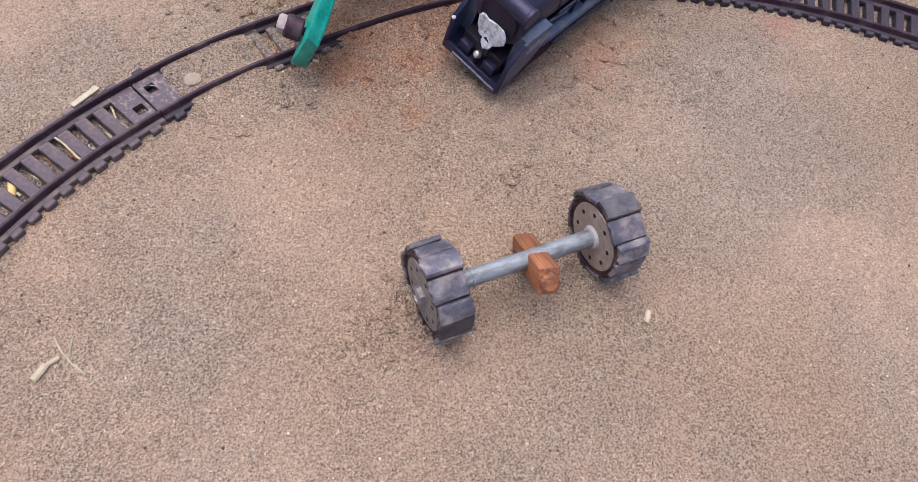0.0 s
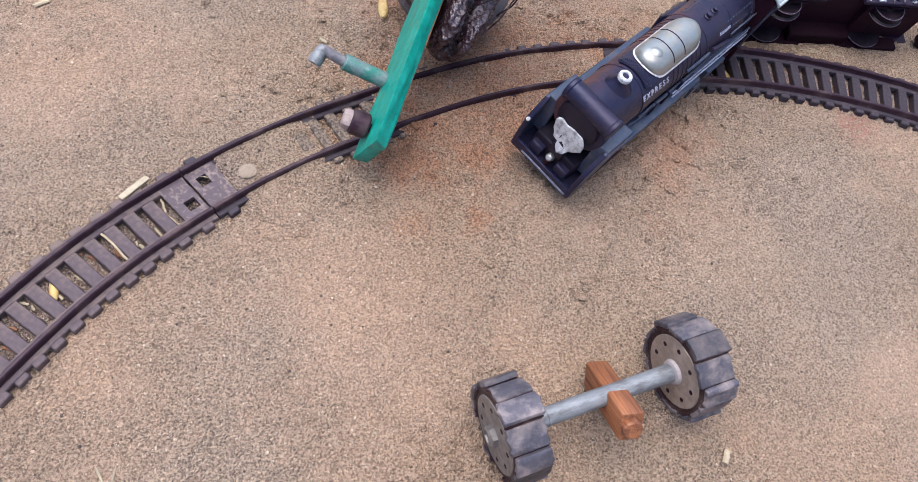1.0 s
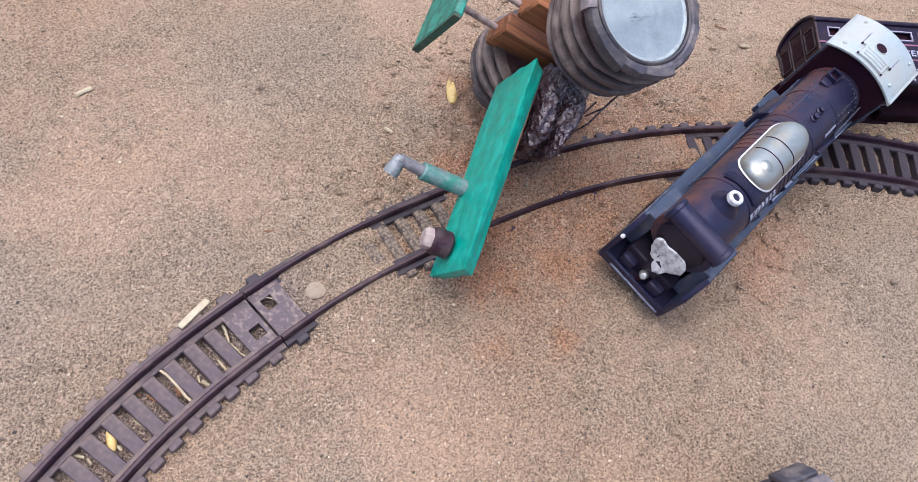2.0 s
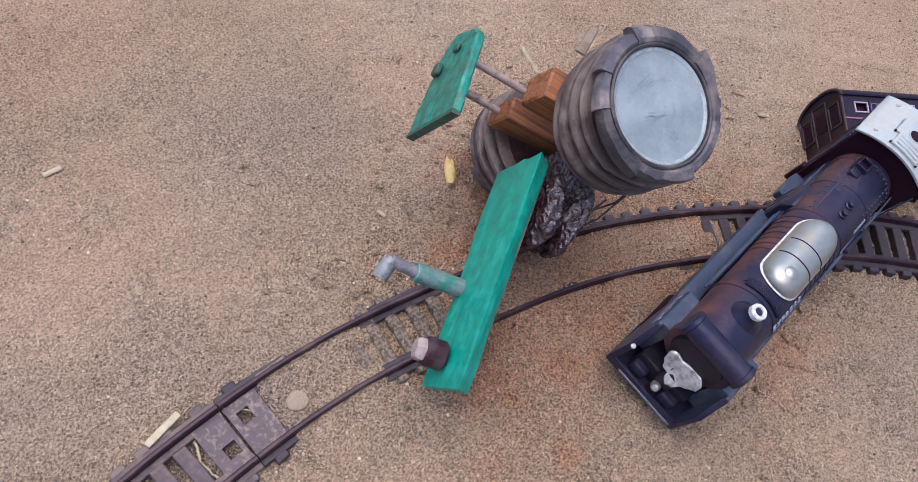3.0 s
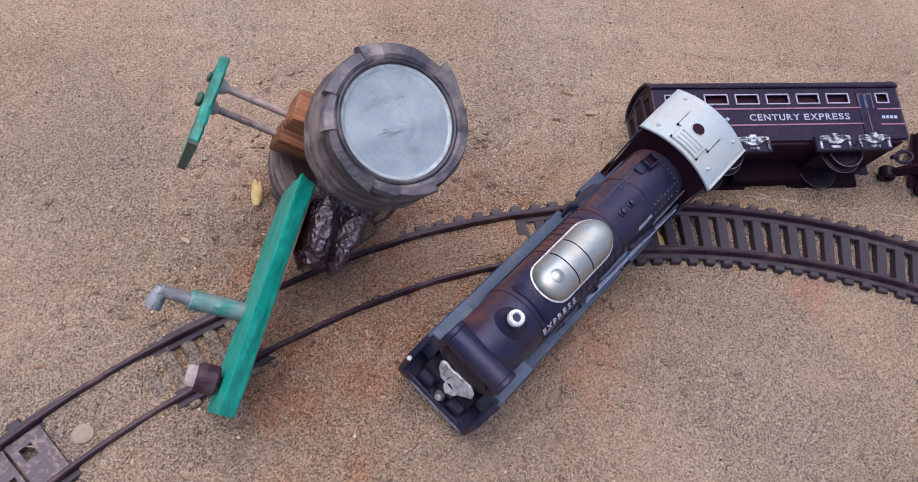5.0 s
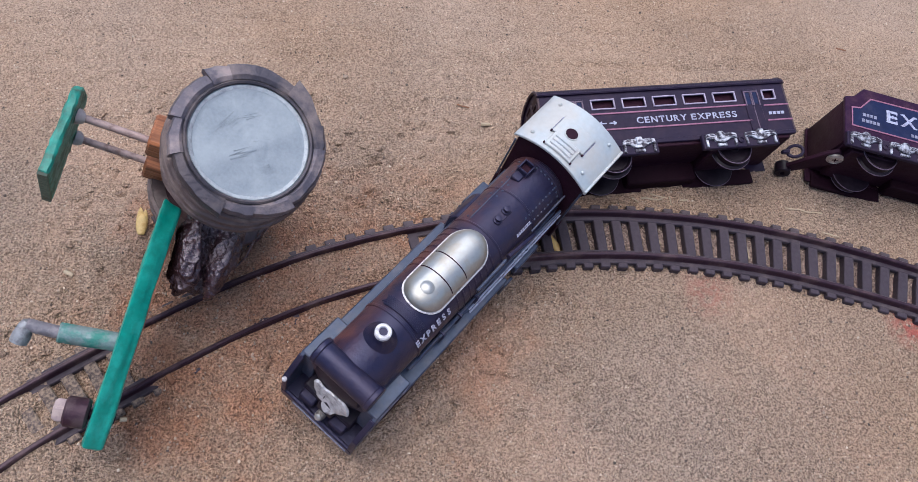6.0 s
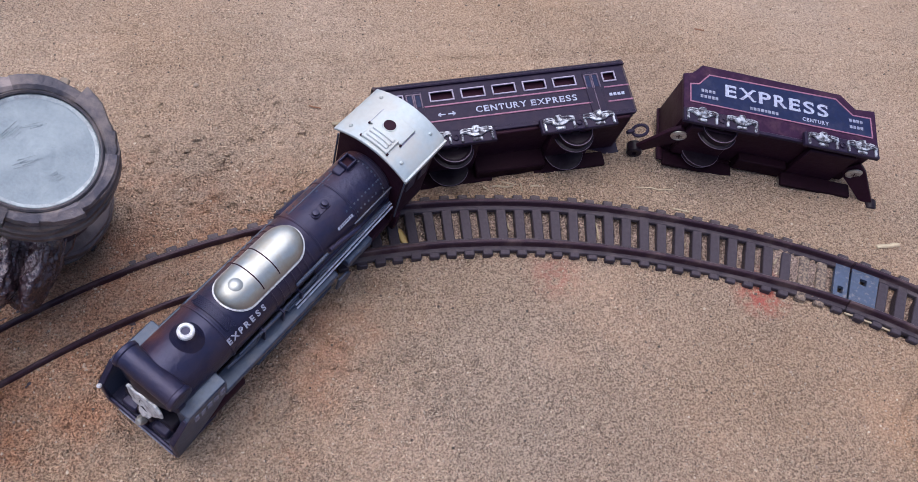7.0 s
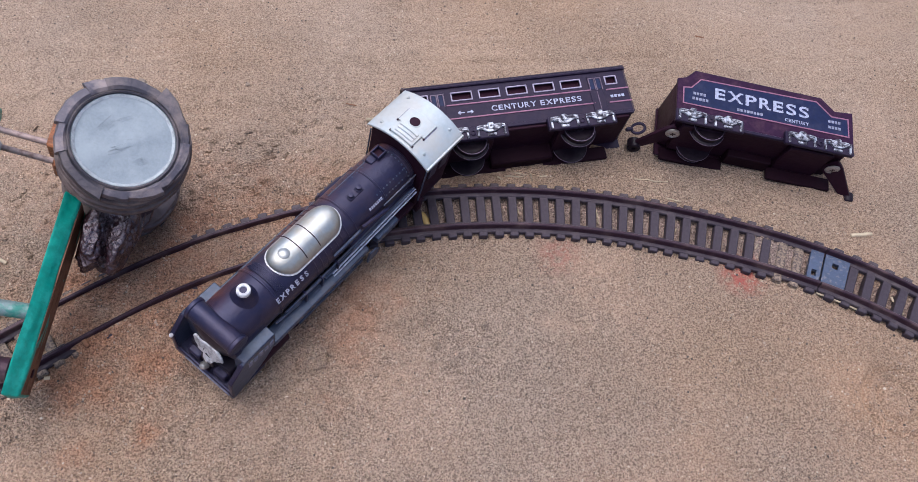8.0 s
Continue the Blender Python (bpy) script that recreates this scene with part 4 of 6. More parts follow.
# frame, running boards and front deck
part("frame", bar(B(), -26, 143, -13.5, 13.5, 6, 20, 0.8), NEAR_BLACK, loco)
part("firebox_side", bar(B(), 62, 116, -15.5, 15.5, 17, 38, 1.2), BLACK, loco)
for s in (-1, 1):
    lo, hi = (-21, -12.5) if s < 0 else (12.5, 21)
    part("running_board", bar(B(), -2, 72, lo, hi, 22.5, 27, 0.6), SLATE, loco)
    part("running_board", bar(B(), 79.5 + 4.25 * (s + 1), 97.5 + 3.75 * (s + 1), lo, hi, 20.5, 26.5, 0.6), SLATE, loco)
    part("running_board", bar(B(), 98 + 3.75 * (s + 1), 116, lo + (2 if s < 0 else 0), hi - (0 if s < 0 else 2), 12.5, 17, 0.6), DEEP, loco)
    # raised front ledge with a side skirt that slopes down to the deck
    bm = B()
    prism(bm, [mm(-31, 3.4), mm(-31, 27), mm(-22.4, 38.6), mm(-21, 39.6), mm(-1.4, 39.6), mm(-0.6, 38.6), mm(-0.6, 25), mm(-8, 16), mm(-24, 5)], 18.6 * MM, 20.6 * MM, 0.4 * MM, pose(0, 0, 0, 90, 0, 0) @ Matrix.Diagonal((1, 1, -1 if s > 0 else 1, 1)))
    bar(bm, -21.4, -0.6, -20.5 if s < 0 else 13, -13 if s < 0 else 20.5, 37.4, 39.8, 0.5)
    bar(bm, -21.4, -19.4, -20.5 if s < 0 else 13, -13 if s < 0 else 20.5, 14, 38, 0.4)
    ledge = part("front_ledge", bm, SLATE, loco)
    part("skirt_front", prism(B(), [mm(-31.4, 4), mm(-31.4, 27.2), mm(-22.8, 38.8), mm(-21.8, 38.2), mm(-30, 26.4), mm(-30, 5)], 18.2 * MM, 20.8 * MM, 0.3 * MM, pose(0, 0, 0, 90, 0, 0) @ Matrix.Diagonal((1, 1, -1 if s > 0 else 1, 1))), BLACK, ledge)
    # worn painted marks along the skirt
    for i in range(5):
        part("worn_mark", bar(B(), -19 + i * 3.6, -16.6 + i * 3.6, -20.9 if s < 0 else 20.5, -20.5 if s < 0 else 20.9, 29.0, 35.2 - (i % 2), 0.1), DIM, ledge)
    part("cylinder", rod(B(), mm(-12, s * 15, 12), mm(10, s * 15, 12), 6 * MM, 24, 0.8 * MM), DEEP, loco)
    for x in (24, 46, 68):
        w = lathe(B(), [(4 * MM, 0), (10.5 * MM, 0.3 * MM), (11 * MM, 0.8 * MM), (11 * MM, 3 * MM), (10.4 * MM, 3.4 * MM), (9.3 * MM, 2.6 * MM), (3 * MM, 2.4 * MM), (2.4 * MM, 3.8 * MM), (0, 3.9 * MM)], Matrix.Translation(mm(x, s * 12.8, 8.6)) @ pose(0, 0, 0, -90 * s, 0, 0), 30)
        part("driving_wheel", w, DEEP, loco)
    part("coupling_rod", bar(B(), 20, 72, *( (-18.6, -17) if s < 0 else (17, 18.6)), 5.5, 8.6, 0.4), SLATE, loco)
    part("tail_step", bar(B(), 118, 122, *((-21, -14) if s < 0 else (14, 21)), 6, 20, 0.5), DEEP, loco)
deck = part("front_deck", bar(B(), -30.5, -8, -20.6, 20.6, 5.6, 8.4, 0.6), BLACK, loco)
part("buffer_beam", bar(B(), -31.6, -29.8, -20.6, 20.6, 3.4, 9.6, 0.5), BLACK, deck)
part("beam_stripe", bar(B(), -31.95, -31.5, -18, 13, 5.0, 6.4, 0.1), DIM, deck, "worn pale stripe on the buffer beam")
for y in (-8.6, 8.6):
    part("deck_box", bar(B(), -29.5, -20, y - 4, y + 4, 8, 15.5, 0.8), BLACK, deck)
part("bell", lathe(B(), [(2.3 * MM, 0), (2.2 * MM, 1.6 * MM), (1.5 * MM, 3.2 * MM), (0, 3.8 * MM)], Matrix.Translation(mm(-29.5, -0.6, 16.5)) @ pose(0, 0, 0, 0, -50, 0), 18), STEEL, deck, "small worn silver bell")
part("bell_post", rod(B(), mm(-29, -0.6, 8), mm(-29, -0.6, 17.5), 1.5 * MM, 12), DEEP, deck)
part("marker_lamp", lathe(B(), [(1.0 * MM, 0), (1.1 * MM, 0.9 * MM), (0.6 * MM, 1.5 * MM), (0, 1.7 * MM)], Matrix.Translation(mm(-31.2, 19.2, 27.5)) @ pose(0, 0, 0, 0, -60, 0), 14), WHITE, loco, "small pale marker lamp")
# cab
bm = B()
wall = [mm(-18.8, 14), mm(18.8, 14), mm(19.4, 58), mm(10, 63), mm(0, 64.8), mm(-10, 63), mm(-19.4, 58)]
cab_m = Matrix(((0, 0, 1, 0), (1, 0, 0, 0), (0, 1, 0, 0), (0, 0, 0, 1)))
prism(bm, wall, 116 * MM, 143 * MM, 0.5 * MM, cab_m)
cab = part("cab", bm, DEEP, loco)
for s in (-1, 1):
    y0, y1 = (-20.1, -18.9) if s < 0 else (18.9, 20.1)
    part("cab_window", bar(B(), 121, 128, y0, y1, 40, 52, 0.4), BLACK, cab)
    part("cab_window", bar(B(), 131, 138, y0, y1, 40, 52, 0.4), BLACK, cab)
    part("cab_handrail", rod(B(), mm(116.5, s * 20, 22), mm(116.5, s * 20, 54), 0.5 * MM, 8), SLATE, cab)


def arch(y):
    return 67.0 - 6.2 * (abs(y) / 21.2) ** 2


bm = B()
prof = [(-21.2 + 42.4 * i / 16) for i in range(17)]
top = [mm(y, arch(y)) for y in prof]
low = [mm(y, arch(y) - 1.6) for y in reversed(prof)]
prism(bm, top + low, 113.6 * MM, 146 * MM, 0.3 * MM, cab_m)
roof = part("cab_roof", bm, ROOF, loco, "silver curved cab roof")
part("roof_lip", bar(B(), 113.6, 146, -21.9, -20.6, arch(21) - 2.0, arch(21) + 0.5, 0.3), ROOF, roof)


def roof_piece(x0, x1, y0, y1, h, n=8):
    bm = B()
    ys_ = [y0 + (y1 - y0) * i / n for i in range(n + 1)]
    return prism(bm, [mm(y, arch(y) + h) for y in ys_] + [mm(y, arch(y) - 0.3) for y in reversed(ys_)], x0 * MM, x1 * MM, 0.25 * MM, cab_m)


part("roof_hatch", roof_piece(124.4, 135.6, -9.0, 9.2, 1.0), ROOF, roof)
for x0, x1, y0, y1 in ((135.6, 136.1, -9.4, 9.6), (124.2, 135.6, -9.4, -9.05), (124.2, 135.6, 9.25, 9.6), (123.9, 124.3, -9.4, 9.6)):
    part("hatch_groove", roof_piece(x0, x1, y0, y1, 0.08), DIM, roof)
part("hatch_step", roof_piece(115.6, 125.0, -7.4, 7.4, 1.4), ROOF, roof)
for i in range(3):
    part("hatch_slat", roof_piece(117.2 + i * 2.4, 119.1 + i * 2.4, -6.0, 6.0, 1.9), ROOF, roof, "pale raised slat")
    part("slat_groove", roof_piece(116.8 + i * 2.4, 117.1 + i * 2.4, -6.0, 6.0, 1.44), DIM, roof)
for x, y in ((116.0, 7.7), (124.2, 9.3), (116.0, -7.7), (124.2, -9.1)):
    part("hatch_notch", bar(B(), x - 0.6, x + 0.6, y - 0.5, y + 0.5, arch(y) + 0.2, arch(y) + 1.1, 0.2), DEEP, roof, "dark notch at the corner of the hatch")
part("hatch_hole", lathe(B(), [(0, 0), (3.0 * MM, 0), (3.2 * MM, 0.25 * MM)], Matrix.Translation(mm(128.6, 1.0, arch(0.5) + 1.02)), 28), DEEP, roof)
part("hole_rim", lathe(B(), [(3.0 * MM, 0), (3.0 * MM, 0.6 * MM), (3.3 * MM, 0.6 * MM), (3.5 * MM, 0)], Matrix.Translation(mm(128.6, 1.0, arch(0.5) + 0.8)), 28, close=False), ROOF, roof)
for x, y in ((118.3, 15.2), (141, 15.2), (118.6, -14.4), (141.2, -14.4)):
    part("roof_rivet", lathe(B(), [(1.0 * MM, -0.3 * MM), (0.9 * MM, 0.6 * MM), (0.4 * MM, 1.1 * MM), (0, 1.15 * MM)], Matrix.Translation(mm(x, y, arch(y))) @ pose(0, 0, 0, -y * 1.7, 0, 0), 14), ROOF, roof)


# white letters along the side of the boiler
def on_boiler(x, deg, r=RB):
    a = radians(deg)
    out = Vector((0, math.sin(a), math.cos(a)))
    along_x = Vector((1, 0, 0))
    return Matrix.Translation(Vector(mm(x, 0, ZC)) + out * r * MM) @ Matrix((along_x, out.cross(along_x), out)).transposed().to_4x4()


for i, ch in enumerate("EXPRESS"):
    ob = glyph(ch, 4.1 * MM, PALE, boiler, on_boiler(10.3 + i * 3.3, -55))
    for v in ob.data.vertices:
        a, out = v.co.y / (RB * MM), RB * MM + 0.0006 + v.co.z
        v.co = (v.co.x, out * math.sin(a), out * math.cos(a) - RB * MM)
for i in range(7):
    bm = B()
    box(bm, *mm(-0.55, 0.55, -0.8, 0.8, -0.1, 0.15), 0, on_boiler(80 + i * 1.5, -52))
    part("number_bar", bm, PALE, boiler)


# ---- toy passenger coach on its side: x along it, y to its roof, z out of the upper side ----
def rows(*r):
    return [Vector(v).normalized() for v in r]


e1, e2, e3 = rows((0.99576, 0.08939, 0.02161), (-0.09191, 0.97514, 0.20165), (-0.00305, -0.20278, 0.97922))
coach = thing("toy_coach", mat_axes((0.33536, 0.47122, 0.03665), e1, e2, e3),
              "dark purple-black toy passenger coach lying on its side in the sand", "toy train", "derailed toy train")
LEN = 141.0


def coach_skin(bm, x0, x1, grow=0.0, top=True):
    """Side, roof and far side as one drawn-out section."""
    sec = [(0.0 + grow, 0.0), (0.0 + grow, 30.0)]
    for i in range(1, 10):
        a = math.pi * i / 10
        sec.append((-19 + (19 + grow) * math.cos(a), 30 + (9 + grow) * math.sin(a)))
    sec += [(-38.0 - grow, 30.0), (-38.0 - grow, 0.0)]
    low = [bm.verts.new(mm(x0, y, z)) for z, y in sec]
    high = [bm.verts.new(mm(x1, y, z)) for z, y in sec]
    n = len(sec)
    bm.faces.new(low), bm.faces.new(high)
    for i in range(n):
        bm.faces.new((low[i], low[(i + 1) % n], high[(i + 1) % n], high[i]))
    return bm


# the lit side is a panel with the window openings let through it
WIN = [(-112.8 + i * 17.6, -112.8 + i * 17.6 + 12.4) for i in range(5)]
SMALL = [(-13.0, -6.2), (-134.8, -128.0)]
holes = sorted(WIN + SMALL)


def side_panel(bm, z0, z1, low=0.0):
    """One sheet with the window openings let through it."""
    xs_ = sorted({-LEN, 0.0, *[v for h in holes for v in h]})
    ys_ = [low, 21.0, 26.4, 31.4]
    grid_ = [[bm.verts.new(mm(x, y, z0)) for y in ys_] for x in xs_]
    faces = []
    for i in range(len(xs_) - 1):
        for j in range(3):
            if j == 1 and (xs_[i], xs_[i + 1]) in holes:
                continue
            faces.append(bm.faces.new((grid_[i][j], grid_[i + 1][j], grid_[i + 1][j + 1], grid_[i][j + 1])))
    grown = bmesh.ops.extrude_face_region(bm, geom=faces)["geom"]
    bmesh.ops.translate(bm, verts=[v for v in grown if isinstance(v, bmesh.types.BMVert)], vec=(0, 0, (z1 - z0) * MM))
    return bm


bm = B()
coach_skin(bm, -LEN + 1.2, -1.2, -2.2)
part("coach_core", bm, DEEP, coach)
bm = B()
side_panel(bm, -1.6, 0)
side = part("side_panel", bm, COACH, coach, smooth=False)
bm = B()
side_panel(bm, -38, -36.4, -7.0)
part("side_panel", bm, COACH, coach, smooth=False)
for x0, x1 in ((-1.4, 0.0), (-LEN, -LEN + 1.4)):
    part("end_wall", coach_skin(B(), x0, x1, -0.05), COACH, coach)
bm = B()
sec = []
for i in range(13):
    a = math.pi * i / 12
    sec.append((-19 + 20.2 * math.cos(a), 30.2 + 8.4 * math.sin(a)))
inner = [(-19 + (z + 19) * 0.92, 30.0 + (y - 30.2) * 0.88) for z, y in reversed(sec)]
ring_ = sec + inner
low = [bm.verts.new(mm(-LEN - 1, y, z)) for z, y in ring_]
high = [bm.verts.new(mm(1.0, y, z)) for z, y in ring_]
for i in range(len(ring_)):
    j = (i + 1) % len(ring_)
    bm.faces.new((low[i], low[j], high[j], high[i]))
bm.faces.new(low), bm.faces.new(high)
part("coach_roof", bm, COACH, coach)
part("roof_eave", bar(B(), -LEN - 1, 1.0, 30.4, 31.9, -0.4, 1.3, 0.4), COACH, coach)
for x0, x1 in holes:
    w = B()
    y0, y1, t = 20.4, 26.7, 0.75
    bar(w, x0 - 0.6, x1 + 0.6, y1 - t, y1, -0.2, 0.7, 0.15)
    bar(w, x0 - 0.6, x1 + 0.6, y0, y0 + t, -0.2, 0.7, 0.15)
    bar(w, x0 - 0.6, x0 - 0.6 + t, y0 + t, y1 - t, -0.2, 0.7, 0.15)
    bar(w, x1 + 0.6 - t, x1 + 0.6, y0 + t, y1 - t, -0.2, 0.7, 0.15)
    part("window_frame", w, FRAMES, side, "pinkish white window frame")
for x in (-122, -20.3):
    door = part("coach_door", bar(B(), x - 4.6, x + 4.6, 2.2, 27.5, -0.3, 0.5, 0.2), COACH, side)
    for dx in (-2.2, 2.2):
        part("door_pane", bar(B(), x + dx - 1.3, x + dx + 1.3, 18.0, 25.4, 0.3, 0.62, 0.15), NAVY, door)
        edge = B()
        for q in (-1, 1):
            bar(edge, x + dx + q * 1.75 - 0.3, x + dx + q * 1.75 + 0.3, 17.2, 26.2, 0.3, 0.95, 0.1)
        bar(edge, x + dx - 2.0, x + dx + 2.0, 25.6, 26.2, 0.3, 0.95, 0.1)
        part("pane_edge", edge, LILAC, door)
    part("door_strip", bar(B(), x - 0.25, x + 0.25, 3, 16.6, 0.5, 0.85, 0.1), LILAC, door)
for y, x0, x1 in ((17.5, -117, -24), (8.0, -117, -23), (16.6, -14, 0.8), (7.4, -14, 0.8), (16.6, -LEN - 0.8, -126.5), (7.4, -LEN - 0.8, -126.5)):
    part("waist_stripe", bar(B(), x0, x1, y, y + 0.9, -0.1, 0.5, 0.1), PINK, side, "pink moulded stripe")
lettering("CENTURY EXPRESS", 3.5 * MM, 57.8 * MM, PALE, side, Matrix.Translation(mm(-60.5, 12.9, 0.1)), weight=0.00012)
for x, s in ((-108.5, -1), (-103.3, 1)):
    bm = B()
    bar(bm, x - 1.9, x + 1.9, 11.9, 12.5, 0, 0.3, 0)
    for k in (-1, 1):
        bar(bm, -0.1, 1.7, -0.3, 0.3, 0, 0.3, 0, Matrix.Translation(mm(x + s * 2.0, 12.2, 0)) @ pose(0, 0, 0, 0, 0, (180 if s > 0 else 0) + k * 40))
    part("arrow_mark", bm, PALE, side)
for i in range(4):
    part("print_bar", bar(B(), -12.2 + i * 2.4, -10.5 + i * 2.4, 11.3, 13.0, 0, 0.3, 0), PALE, side)
# end walls: a middle door between two narrow window panels, all edged with thin ridges
for x0, way in ((-LEN, -1), (0.0, 1)):
    wall_ = part("end_panel", bar(B(), *sorted((x0, x0 + way * 0.5)), 2, 33, -36.5, -1.5, 0.2), ENDWALL, coach)
    for z0, z1, low_, high_ in ((-12.0, -3.0, 15.0, 28.5), (-25.4, -13.4, 3.0, 33.0), (-36.0, -26.8, 15.0, 28.5)):
        edge = B()
        for y0, y1, c0, c1 in ((low_, low_ + 0.6, z0, z1), (high_ - 0.6, high_, z0, z1), (low_, high_, z0, z0 + 0.6), (low_, high_, z1 - 0.6, z1)):
            bar(edge, *sorted((x0 + way * 0.3, x0 + way * 1.3)), y0, y1, c0, c1, 0.15)
        part("end_ridge", edge, ENDRIDGE, wall_, "thin raised ridge")
        part("end_pane", bar(B(), *sorted((x0 + way * 0.3, x0 + way * 0.75)), max(low_ + 1.6, 17), high_ - (1.8 if high_ < 30 else 5), z0 + 2.0, z1 - 2.0, 0.2), DEEP, wall_)
    for z in (-37.6, -0.6):
        part("corner_post", bar(B(), *sorted((x0, x0 + way * 1.2)), 0, 31.5, z - 0.7, z + 0.7, 0.3), ENDRIDGE, coach)
    bm = B()
    tube(bm, [mm(x0 + way * 0.9, 30.2 + 8.2 * math.sin(radians(k)), -19 + 19.6 * math.cos(radians(k))) for k in range(0, 181, 12)], 0.8 * MM, 6)
    part("roof_end_rib", bm, ENDRIDGE, coach)
part("solebar", bar(B(), -LEN + 3, -3, -3.0, 0.4, -36, -0.8, 0.5), DEEP, coach)
part("sill", bar(B(), -LEN, 0, -1.2, 1.2, -1.4, 0.7, 0.3), COACH, coach)


def bogie_frame(parent, x0, x1, z, face, dy=0.0):
    """One side frame of a bogie with its painted springs and axle boxes; face +1 looks up."""
    # the downward frame's near-black colour carries the shade beneath the body
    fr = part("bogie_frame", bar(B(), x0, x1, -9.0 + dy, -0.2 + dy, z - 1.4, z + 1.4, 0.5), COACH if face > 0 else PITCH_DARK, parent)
    mid = (x0 + x1) / 2
    w = (x1 - x0) / 2
    for k in (-1, 1):
        c = mid + k * w * 0.52
        bm = B()
        wing = [(-9.2, -1.6), (-8.8, 1.2), (-5.6, 1.9), (-2.2, 1.5), (-1.9, 2.6), (1.9, 2.6), (2.2, 1.5), (5.6, 1.9), (8.8, 1.2), (9.2, -1.6), (7.2, -1.0), (5.4, -1.2), (3.6, -2.6), (1.6, -3.4), (-1.6, -3.4), (-3.6, -2.6), (-5.4, -1.2), (-7.2, -1.0)]
        prism(bm, [mm(c + x, y - 2.4 + dy) for x, y in wing], (z + face * 1.0) * MM, (z + face * 2.6) * MM, 0.2 * MM)
        bar(bm, c - 1.8, c + 1.8, -4.2 + dy, 0.4 + dy, z + face * 1.2, z + face * 3.3, 0.5)
        roughen(bm, 0.0002, 500, c)
        part("spring", bm, CHIPPED, fr, "silver painted leaf spring")
        for q in (-1, 1):
            for n_ in range(2):
                part("spring_leaf", bar(B(), -2.7 + 0.6 * n_, 2.7 - 0.6 * n_, -0.14, 0.14, 0, 0.3, 0.05, Matrix.Translation(mm(c + q * 5.4, -1.9 - 1.1 * n_ + dy, z + face * 2.5)) @ pose(0, 0, 0, 0, 0, -q * 6)), COACH, fr)
        bm = B()
        bar(bm, c - 2.8, c + 2.8, -8.0 + dy, -6.2 + dy, z + face * 0.8, z + face * 2.3, 0.4)
        part("axle_box", bm, CHIPPED, fr)
        for q in (-1, 1):
            part("frame_post", bar(B(), c + q * 8.2 - 0.7, c + q * 8.2 + 0.7, -8.2 + dy, -3.8 + dy, z + face * 1.0, z + face * 2.3, 0.3), CHIPPED, fr)
    part("king_pin", lathe(B(), [(1.7 * MM, 0), (1.7 * MM, 0.8 * MM), (1.0 * MM, 1.1 * MM), (0.9 * MM, 0.6 * MM), (0, 0.6 * MM)], Matrix.Translation(mm(mid, -5 + dy, z + face * 1.3)) @ pose(0, 0, 0, 0 if face > 0 else 180, 0, 0), 14), COACH, fr)
    return fr


def axle(parent, x, y, z0, z1, r):
    """A wheelset: two flanged wheels on an axle along z."""
    ws = part("axle", rod(B(), mm(x, y, z0), mm(x, y, z1), 1.6 * MM, 12), DEEP, parent)
    for z, f in ((z1 - 5.5, 1), (z0 + 5.5, -1)):
        prof = [(2 * MM, -3 * MM), ((r - 2) * MM, -3 * MM), (r * MM, -2.6 * MM), (r * MM, -1.6 * MM), ((r - 1.3) * MM, -1.1 * MM), ((r - 1.5) * MM, 2.4 * MM), ((r - 2.2) * MM, 2.8 * MM), ((r - 3.2) * MM, 1.9 * MM), (3 * MM, 1.7 * MM), (2.2 * MM, 3.2 * MM), (0, 3.3 * MM)]
        part("wheel", lathe(B(), prof, Matrix.Translation(mm(x, y, z)) @ pose(0, 0, 0, 0 if f > 0 else 180, 0, 0), 36), WHEEL, ws, "worn black flanged wheel")
        # pale rings paint the highlight along the flange and tread edges
        for rr, hh in ((r, -2.1), (r - 1.6, 2.5)):
            tube_ring = [mm(x + rr * math.cos(radians(k)), y + rr * math.sin(radians(k)), z + f * hh) for k in range(0, 361, 12)]
            part("worn_rim", tube(B(), tube_ring, 0.3 * MM, 6), LILAC, ws)
    return ws


for x0, x1 in ((-58, -14), (-127, -83)):
    bogie_frame(coach, x0, x1, 3.4, 1)
    bogie_frame(coach, x0 + 2, x1 + 2, -33.5, -1, -6.5)
    axle(coach, (x0 + x1) / 2 - 0.5, -5.6, -37, 0.5, 11.3)
    part("bogie_bolster", bar(B(), (x0 + x1) / 2 - 14, (x0 + x1) / 2 + 14, -7, -2, -34, -2, 0.8), DEEP, coach)
# added near-black box stands in for the shade between the bogies
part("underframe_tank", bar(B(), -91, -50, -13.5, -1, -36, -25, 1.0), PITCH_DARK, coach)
part("coupling_bar", bar(B(), -3, 1.5, -7.6, -5.4, -13.4, -10.6, 0.4), COACH, coach)
part("coupling_loop", tube(B(), [mm(5.2 + 4.2 * math.cos(radians(k)), -6.6 + 3.4 * math.sin(radians(k)), -12 + 1.2 * math.cos(radians(k))) for k in range(0, 361, 20)], 0.95 * MM, 8), COACH, coach, "looped black coupling")


